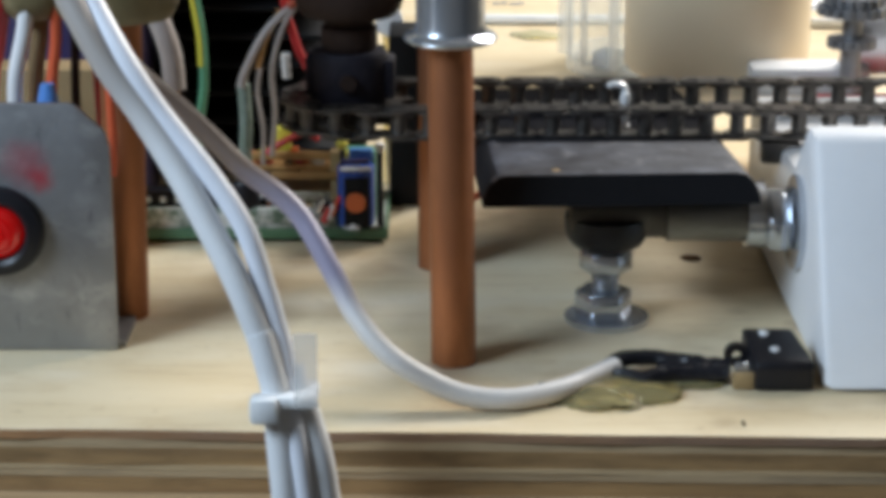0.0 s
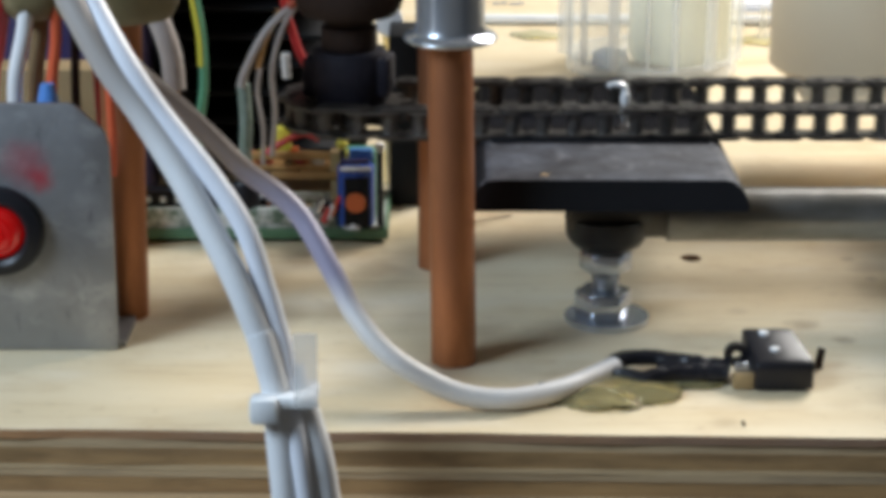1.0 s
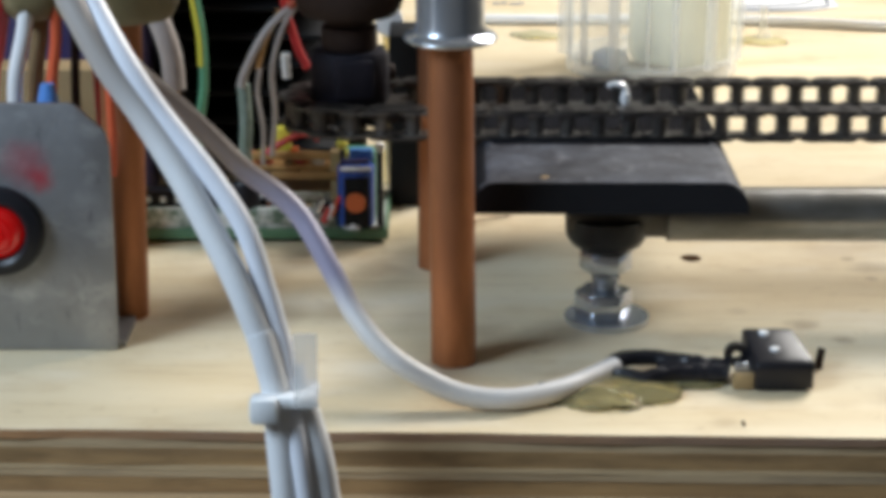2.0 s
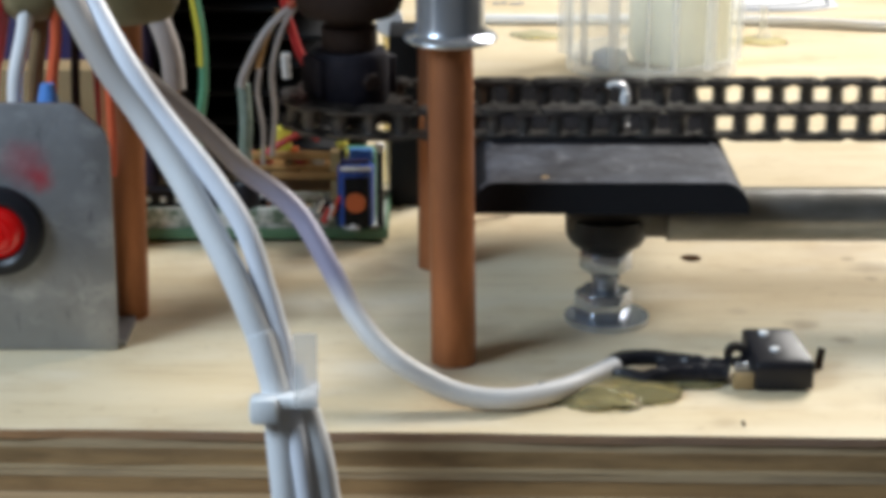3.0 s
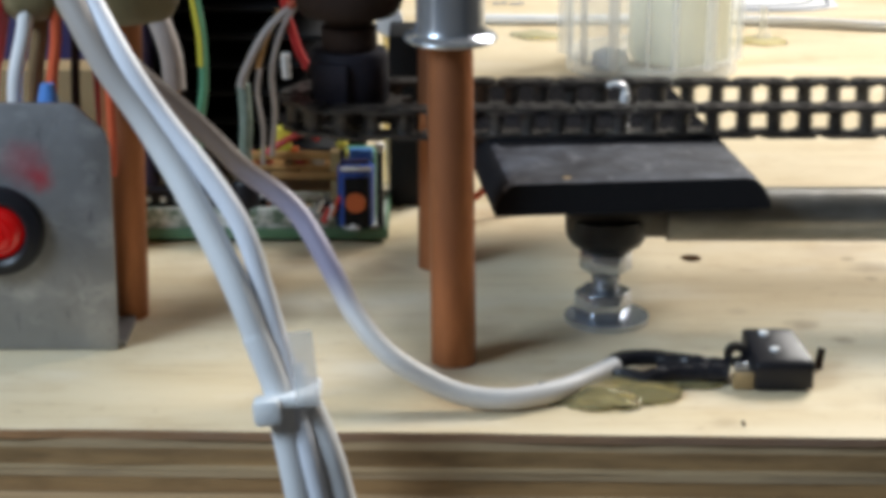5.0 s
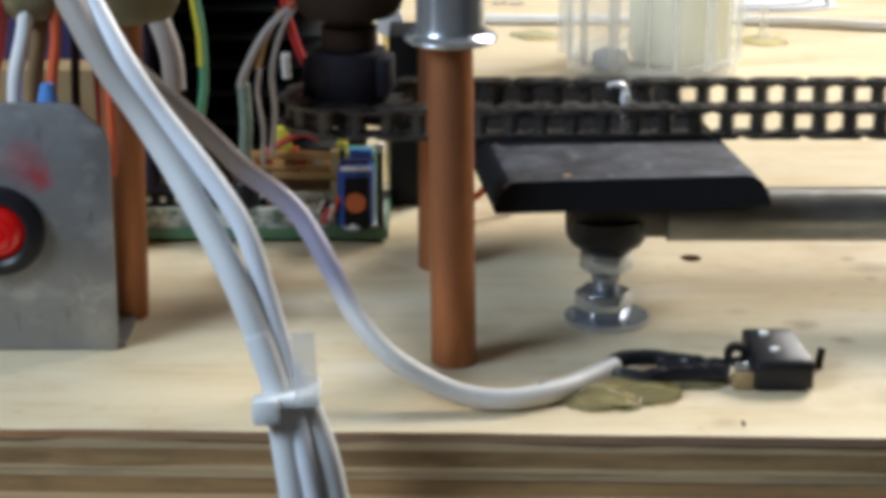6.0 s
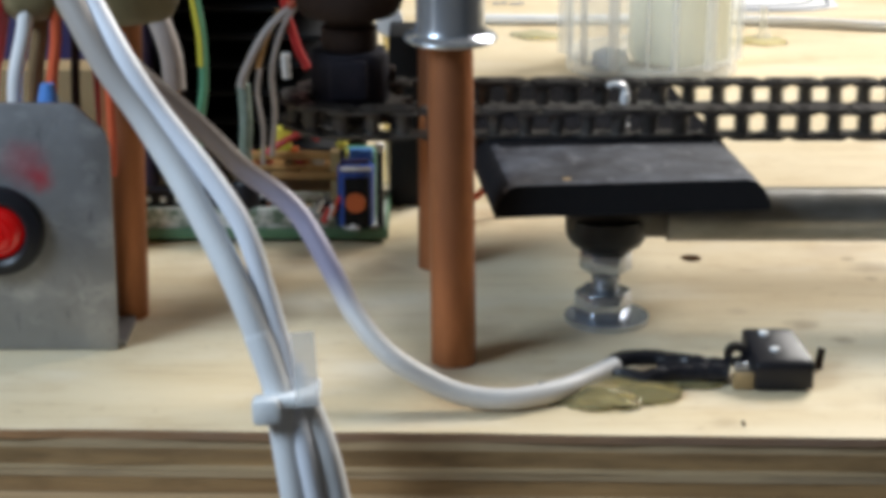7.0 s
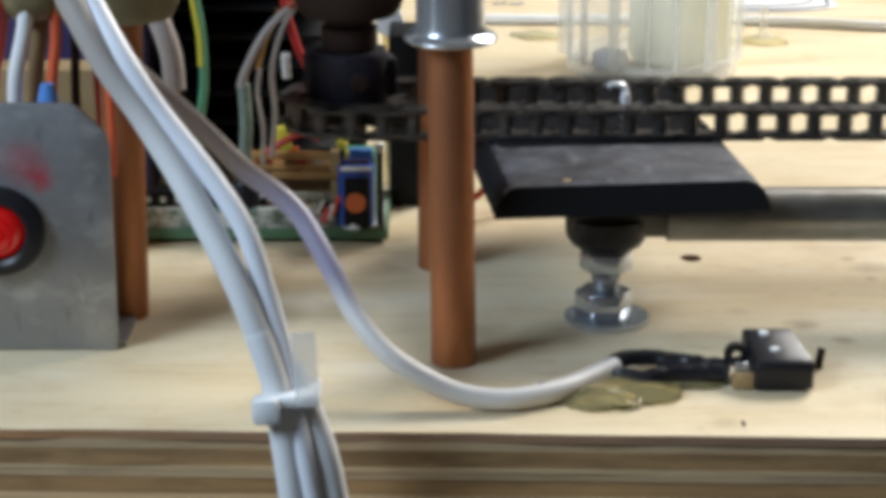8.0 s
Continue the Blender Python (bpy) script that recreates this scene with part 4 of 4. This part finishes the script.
def wires():
    t = thing("earth_wire", (-0.084, 0.690, 0.0165), "yellow and green striped earth wire behind the posts", "wire")
    part("jacket", cable(bm_new(), [(-0.090, 0.690, 0.100), (-0.0845, 0.690, 0.085), (-0.0815, 0.690, 0.068), (-0.0812, 0.690, 0.050), (-0.0835, 0.690, 0.033), (-0.084, 0.690, 0.0165)], 0.0015, seg=10), GREEN, t)
    part("stripe", cable(bm_new(), [(-0.0908, 0.6895, 0.100), (-0.0852, 0.6893, 0.085), (-0.0822, 0.6893, 0.068), (-0.0817, 0.6893, 0.056)], 0.0011, seg=8), YELLOW, t, "yellow stripe")
    wire("grey_lead", [(-0.097, 0.640, 0.095), (-0.0900, 0.640, 0.085), (-0.0855, 0.640, 0.072), (-0.0845, 0.640, 0.060)], 0.0035, CABLE_GREY, "grey cable end curving down beside the post")
    wire("yellow_core", [(-0.0865, 0.6405, 0.0615), (-0.0870, 0.641, 0.052), (-0.0872, 0.645, 0.040)], 0.0010, YELLOW, "stripped yellow core wire")
    wire("brown_core", [(-0.0840, 0.6405, 0.0610), (-0.0842, 0.641, 0.050), (-0.0850, 0.645, 0.040)], 0.0012, BROWN_BOARD, "stripped brown core wire")
    wire("grey_arch_lead", [(-0.0455, 0.668, 0.083), (-0.0500, 0.668, 0.080), (-0.0580, 0.668, 0.072), (-0.0645, 0.668, 0.060), (-0.0665, 0.668, 0.054)], 0.0014, CABLE_GREY, "grey lead arching from the motor")
    wire("white_drop_lead", [(-0.0470, 0.667, 0.082), (-0.0520, 0.667, 0.074), (-0.0560, 0.667, 0.060), (-0.0555, 0.668, 0.045), (-0.0570, 0.670, 0.0300)], 0.0009, CABLE_GREY, "thin pale lead dropping to the board")
    wire("red_drop_lead", [(-0.0515, 0.669, 0.095), (-0.0515, 0.669, 0.082), (-0.0480, 0.669, 0.068), (-0.0445, 0.669, 0.060)], 0.0014, RED, "red lead behind the motor hub")
    wire("red_board_lead", [(-0.0600, 0.684, 0.0270), (-0.0540, 0.684, 0.031), (-0.0470, 0.684, 0.034), (-0.0420, 0.684, 0.032)], 0.0012, RED, "red lead lying on the brown board")
    wire("green_component", [(-0.0660, 0.672, 0.054), (-0.0655, 0.672, 0.042), (-0.0660, 0.673, 0.032), (-0.066, 0.676, 0.0165)], 0.0021, GREY_GREEN, "grey-green sleeve standing on the board")
    wire("white_button_lead", [(-0.1195, 0.590, 0.100), (-0.1205, 0.590, 0.090), (-0.1240, 0.590, 0.075), (-0.1250, 0.592, 0.060)], 0.0023, CABLE_WHITE, "white lead behind the button plate")
    wire("orange_button_lead", [(-0.1115, 0.592, 0.100), (-0.1120, 0.592, 0.086), (-0.1140, 0.592, 0.072), (-0.114, 0.592, 0.055)], 0.0017, ORANGE_RED, "orange lead behind the button plate")
    wire("red_button_lead", [(-0.128, 0.594, 0.100), (-0.131, 0.594, 0.085), (-0.134, 0.594, 0.070), (-0.134, 0.594, 0.05)], 0.004, RED, "red lead behind the button plate")
    wire("pink_lead", [(-0.1030, 0.604, 0.085), (-0.1025, 0.604, 0.075), (-0.1020, 0.604, 0.060), (-0.1020, 0.604, 0.045)], 0.0016, RED, "pinkish red lead beside the copper post")
    wire("pale_terminal_lead", [(-0.0514, 0.666, 0.0656), (-0.0513, 0.666, 0.0613), (-0.0510, 0.666, 0.0575)], 0.0015, CABLE_WHITE, "short pale connector hanging by the motor leads")
    wire("brown_motor_lead", [(-0.0530, 0.669, 0.0790), (-0.0580, 0.669, 0.0700), (-0.0610, 0.669, 0.0600)], 0.0010, BROWN_BOARD, "thin brown lead beside the grey arch")
    wire("thin_grey_lead", [(-0.0600, 0.6675, 0.0600), (-0.0610, 0.6675, 0.0520), (-0.0595, 0.668, 0.0400), (-0.0600, 0.670, 0.0270)], 0.0007, CABLE_GREY, "thin grey lead dropping to the brown board")
    wire("red_motor_lead", [(-0.0500, 0.6665, 0.0810), (-0.0470, 0.6665, 0.0830), (-0.0440, 0.6665, 0.0820)], 0.0013, ORANGE_RED, "orange-red lead entering the motor")
    wire("orange_post_lead", [(-0.0964, 0.586, 0.0811), (-0.0963, 0.586, 0.0728), (-0.0961, 0.586, 0.0644), (-0.0960, 0.586, 0.0559), (-0.0968, 0.588, 0.0468)], 0.0013, ORANGE_RED, "orange-red lead running down beside the copper post")
    wire("tan_button_lead", [(-0.1170, 0.598, 0.098), (-0.1175, 0.598, 0.088), (-0.1195, 0.598, 0.075), (-0.1205, 0.598, 0.050)], 0.0024, CARTON, "tan sheathed lead behind the button plate")
    wire("dark_button_lead", [(-0.1075, 0.600, 0.098), (-0.1078, 0.600, 0.085), (-0.1085, 0.600, 0.070), (-0.1085, 0.600, 0.050)], 0.0014, BROWN_METAL, "dark brown lead behind the button plate")
    n = thing("wire_nut", (-0.1145, 0.588, 0.066), "blue twist wire connector behind the plate", "connector")
    part("cap", lathe(bm_new(), (-0.1145, 0.588, 0.066), [(0.0005, 0.0085), (0.0020, 0.0082), (0.0038, 0.0), (0.0038, -0.004), (0.0005, -0.004)], 16), BLUE_CAP, n)
    o = thing("tan_carton", (-0.12, 0.66, 0.0), "tan cardboard box behind the button plate", "box")
    part("case", box(bm_new(), -0.150, -0.1065, 0.650, 0.665, 0.0, 0.0640, 0.001), CARTON, o)
    q = thing("purple_case", (-0.12, 0.70, 0.0), "dark purple case standing behind the carton", "box")
    part("case", box(bm_new(), -0.160, -0.104, 0.695, 0.735, 0.0, 0.110, 0.002), PURPLE, q)


# ---------- far part of the base ----------
def glass_jar():
    t = thing("glass_tumbler", (0.0950, 0.932, 0.0), "clear fluted glass tumbler holding a pale green candle", "tumbler")
    bm = bm_new()
    seg = 96
    cx, cy = 0.0950, 0.932
    prof = [(0.001, 0.0004, 0), (0.034, 0.0004, 0), (0.0385, 0.003, 0.4), (0.0398, 0.010, 1), (0.0410, 0.090, 1), (0.0412, 0.110, 0), (0.0397, 0.110, 0), (0.0384, 0.008, 0), (0.036, 0.0040, 0), (0.001, 0.0040, 0)]
    loops = []
    for r, z, fl in prof:
        lp = []
        for k in range(seg):
            a = 2 * math.pi * k / seg
            q = r - fl * 0.0010 * abs(math.sin(a * 10))
            lp.append(bm.verts.new((cx + q * math.cos(a), cy + q * math.sin(a), z)))
        loops.append(lp)
    for p, n in zip(loops, loops[1:]):
        for k in range(seg):
            bm.faces.new((p[k], p[(k + 1) % seg], n[(k + 1) % seg], n[k]))
    bm.faces.new(loops[0])
    bm.faces.new(loops[-1])
    part("glass", bm, GLASS, t).visible_shadow = False
    for k in range(17):
        a = 2 * math.pi * (k + 0.3 + 0.12 * math.sin(k * 2.3)) / 17
        c, s = math.cos(a), math.sin(a)
        rib = rod(bm_new(), (cx + 0.0400 * c, cy + 0.0400 * s, 0.006), (cx + 0.0412 * c, cy + 0.0412 * s, 0.105), 0.0009 + 0.0009 * (k % 3), seg=10)
        part("rib", rib, GLASS_RIB, t)
    part("foot_ring", ring(bm_new(), (cx, cy, 0.0035), (0, 0, 1), 0.033, 0.0392, 0.006, 64), GLASS_RIB, t)
    part("rim", ring(bm_new(), (cx, cy, 0.1112), (0, 0, 1), 0.0388, 0.0414, 0.0022, 64), GLASS, t)
    w = thing("wax_puck", (0.0745, 0.910, 0.0042), "greyish white wax puck inside the glass tumbler", "wax")
    part("puck", lathe(bm_new(), (0.0745, 0.910, 0.0042), [(0.0005, 0.0), (0.0080, 0.0), (0.0088, 0.003), (0.0075, 0.007), (0.0045, 0.0088), (0.0005, 0.0092)], 26), MILKY, w)
    c = thing("candle", (0.1080, 0.932, 0.0042), "pale green candle standing inside the glass tumbler", "candle")
    part("wax", lathe(bm_new(), (0.1080, 0.932, 0), [(0.001, 0.0042), (0.0215, 0.0042), (0.0235, 0.007), (0.0238, 0.095), (0.001, 0.096)], 40), FILL, c)


def far_details():
    w = thing("white_flex", (0.15, 1.02, 0.0), "thin white flex lying along the plywood, glued down", "cable")
    part("jacket", cable(bm_new(), [(0.000, 1.030, 0.0026), (0.03, 1.025, 0.0026), (0.10, 1.024, 0.0026), (0.16, 1.022, 0.0026), (0.22, 1.008, 0.0026), (0.32, 0.985, 0.0026)], 0.0025, seg=10), CABLE_WHITE, w)
    glue_blob("glue_drop", 0.152, 0.985, 0.013, 0.010, 0.0016, 4, "thin yellowish hot glue drop on plywood", GLUE_PALE)
    glue_blob("glue_drop", 0.046, 0.997, 0.012, 0.010, 0.0016, 5, "thin yellowish hot glue drop under the flex", GLUE_PALE)
    g = thing("glue_string", (0.1545, 0.989, 0.0014), "thin upright string of clear glue on its drop", "glue")
    part("stalk", lathe(bm_new(), (0.1545, 0.989, 0.0012), [(0.0052, 0.0), (0.0030, 0.002), (0.0021, 0.006), (0.0017, 0.012), (0.0020, 0.015), (0.0004, 0.0158)], 16), GLASS_RIB, g)
    w = thing("pencil_scribble", (0.034, 1.075, 0.0), "faint grey pencil scribble on the far plywood", "mark")
    for x, y, dx in ((0.0262, 1.0750, 0.0035), (0.0305, 1.0765, 0.0030), (0.0350, 1.0740, 0.0050), (0.0400, 1.0755, 0.0022)):
        part("bar", box(bm_new(), x, x + dx, y, y + 0.004, 0.0001, 0.0004), GREY_INK, w)
    k = thing("pencil_mark", (0.0797, 0.5115, 0.0), "short dark pencil mark on the plywood", "mark")
    part("stroke", box(bm_new(), 0.0794, 0.0800, 0.5098, 0.5130, 0.0001, 0.0004), BROWN_METAL, k)
    wire("red_floor_lead", [(-0.004, 0.690, 0.003), (0.004, 0.694, 0.006), (0.012, 0.697, 0.008), (0.018, 0.700, 0.0125), (0.026, 0.702, 0.003)], 0.0013, ORANGE_RED, "orange-red lead lying behind the slab")
    s = thing("paper_label", (0.176, 1.075, 0.0), "white paper label with a grey printed border", "label")
    part("sheet", prism(bm_new(), [(0.15, 1.052), (0.190, 1.056), (0.205, 1.066), (0.206, 1.16), (0.15, 1.16)], "z", 0.0004, 0.0008), PAPER, s, smooth=False)
    part("border", cable(bm_new(), [(0.151, 1.056, 0.0010), (0.175, 1.057, 0.0010), (0.190, 1.061, 0.0010), (0.200, 1.069, 0.0010), (0.202, 1.10, 0.0010)], 0.0010, seg=6), GREY_INK, s, "grey printed line")
    part("border", cable(bm_new(), [(0.151, 1.066, 0.0010), (0.175, 1.068, 0.0010), (0.188, 1.073, 0.0010), (0.194, 1.082, 0.0010), (0.195, 1.10, 0.0010)], 0.0007, seg=6), GREY_INK, s, "grey printed line")
    glue_blob("glue_pool", 0.0432, 0.5325, 0.0185, 0.0115, 0.0034, 6, "clear yellowish hot glue pool holding the sensor cable")
    glue_blob("glue_smear", 0.066, 0.5400, 0.013, 0.0045, 0.0016, 8, "thin hot glue smear beside the black sleeve")


room()
lamp_housings()
workbench()
machine_base()
pipes()
SPROCKET, IDLER = drive()
CHAIN_LINKS = chain()
guide_rail()
SLAB = black_slab()
CARRIAGE = carriage()
bent_wire()
button_plate()
sensor()
BUNDLE, BUNDLE_END = cables()
electronics()
wires()
glass_jar()
far_details()


# ---------- what moves ----------
DRIFT = ((1.0, 0.0), (1.5, -0.03), (3.0, -0.61), (3.5, -0.81), (4.0, -0.86), (4.5, -1.25), (6.0, -2.05), (6.5, -2.30), (7.0, -2.56), (7.5, -2.88), (8.0, -3.21))
START = ((0.0, 0.0), (0.4, 0.0), (0.5, 0.30), (0.6, 1.2), (0.7, 2.3), (0.8, 3.5), (0.9, 4.65), (1.0, 5.7))


def between(table, t):
    return float(np.interp(t, [a for a, _ in table], [b for _, b in table]))


def pulled(t):
    """How far the chain has run by t, in pitches."""
    return between(START, t) if t <= 1.0 else 5.7 + 10 * (t - 1.0) + between(DRIFT, t)


LIFT = ((0.0, 0.0), (1.0, 0.0), (1.5, -0.0006), (3.0, -0.0002), (3.5, 0.0009), (4.0, 0.0013), (4.5, 0.0008), (6.0, 0.0004), (6.5, 0.0009), (7.0, 0.0), (7.5, 0.0005), (8.0, 0.0))


def on_loop(s, lift=0.0):
    """The place on the chain's loop, s pitches from where the near strand leaves the drive sprocket."""
    s %= LINKS
    if s < STRAIGHT:
        return Vector((HUB_X + s * PITCH, HUB_Y - RADIUS, CHAIN_Z + lift * min(s / 12, 1, (STRAIGHT - s) / 12)))
    s -= STRAIGHT
    if s < RIGHT_ARC:
        a = -math.pi / 2 + math.pi * s / RIGHT_ARC
        return Vector((END_X + RADIUS * math.cos(a), HUB_Y + RADIUS * math.sin(a), CHAIN_Z))
    s -= RIGHT_ARC
    if s < STRAIGHT:
        return Vector((END_X - s * PITCH, HUB_Y + RADIUS, CHAIN_Z))
    s -= STRAIGHT
    a = math.pi / 2 + math.pi * s / LEFT_ARC
    return Vector((HUB_X + RADIUS * math.cos(a), HUB_Y + RADIUS * math.sin(a), CHAIN_Z))


def motions():
    times = [round(k * 0.1, 1) for k in range(81)]
    for k, ob in enumerate(CHAIN_LINKS):
        rows = []
        for t in times:
            s = k + 0.648 + pulled(t)
            a, b = on_loop(s, between(LIFT, t)), on_loop(s + 1, between(LIFT, t))
            rows.append((t, Matrix.Translation((a + b) / 2) @ Matrix.Rotation(math.atan2(b.y - a.y, b.x - a.x), 4, "Z")))
        walk(ob, rows)
    for ob, x in ((SPROCKET, HUB_X), (IDLER, END_X)):
        walk(ob, [(t, pose(x, HUB_Y, 0, 0, 0, 30 * pulled(t))) for t in times])
    walk(CARRIAGE, [(t, pose(0.13 + PITCH * pulled(t), 0.593, 0)) for t in times])
    # the slab swings and nods
    swing = ((0.0, 2.6), (0.4, 2.6), (0.5, 1.2), (0.7, -0.4), (1.0, -0.6), (3.5, -0.4), (3.6, 5.6), (8.0, 5.6))
    nod = ((0.0, 3.2), (0.4, 3.2), (0.6, -0.2), (0.8, 1.4), (1.0, 1.6), (1.5, -0.6), (1.9, 1.2), (2.4, -0.2), (3.0, 0.9), (3.5, 0.6), (3.7, 1.9), (4.0, 2.9), (4.2, 1.6), (4.5, 2.0), (5.2, 1.0), (6.0, 2.0), (6.5, 2.2), (7.0, 0.9), (7.5, 2.0), (8.0, 0.6))
    walk(SLAB, [(t, pose(0.050, 0.632, 0.0412, -between(nod, t), 0, between(swing, t))) for t in times])
    # the bundle sways a little, and its tied end swings further
    sway = ((0.0, 0.0), (3.5, 0.0), (3.6, 0.5), (4.7, 0.5), (5.8, 0.3), (6.2, 0.1), (7.4, 0.25), (8.0, 0.1))
    swing_end = ((0.0, 0.0), (3.5, 0.0), (3.6, -9.0), (3.8, -8.0), (4.0, -7.5), (4.7, -7.0), (5.8, -4.5), (6.2, -2.5), (6.8, -3.5), (7.4, -4.5), (8.0, -3.0))
    pivot = Matrix.Translation((0.0458, -0.0185, -0.0815))
    for t_rows, ob in (([(t, pose(-0.0885, 0.500, 0.116, 0, between(sway, t), 0)) for t in times], BUNDLE),
                       ([(t, pivot @ pose(0, 0, 0, 0, between(swing_end, t), 0) @ pivot.inverted()) for t in times], BUNDLE_END)):
        walk(ob, t_rows)


motions()
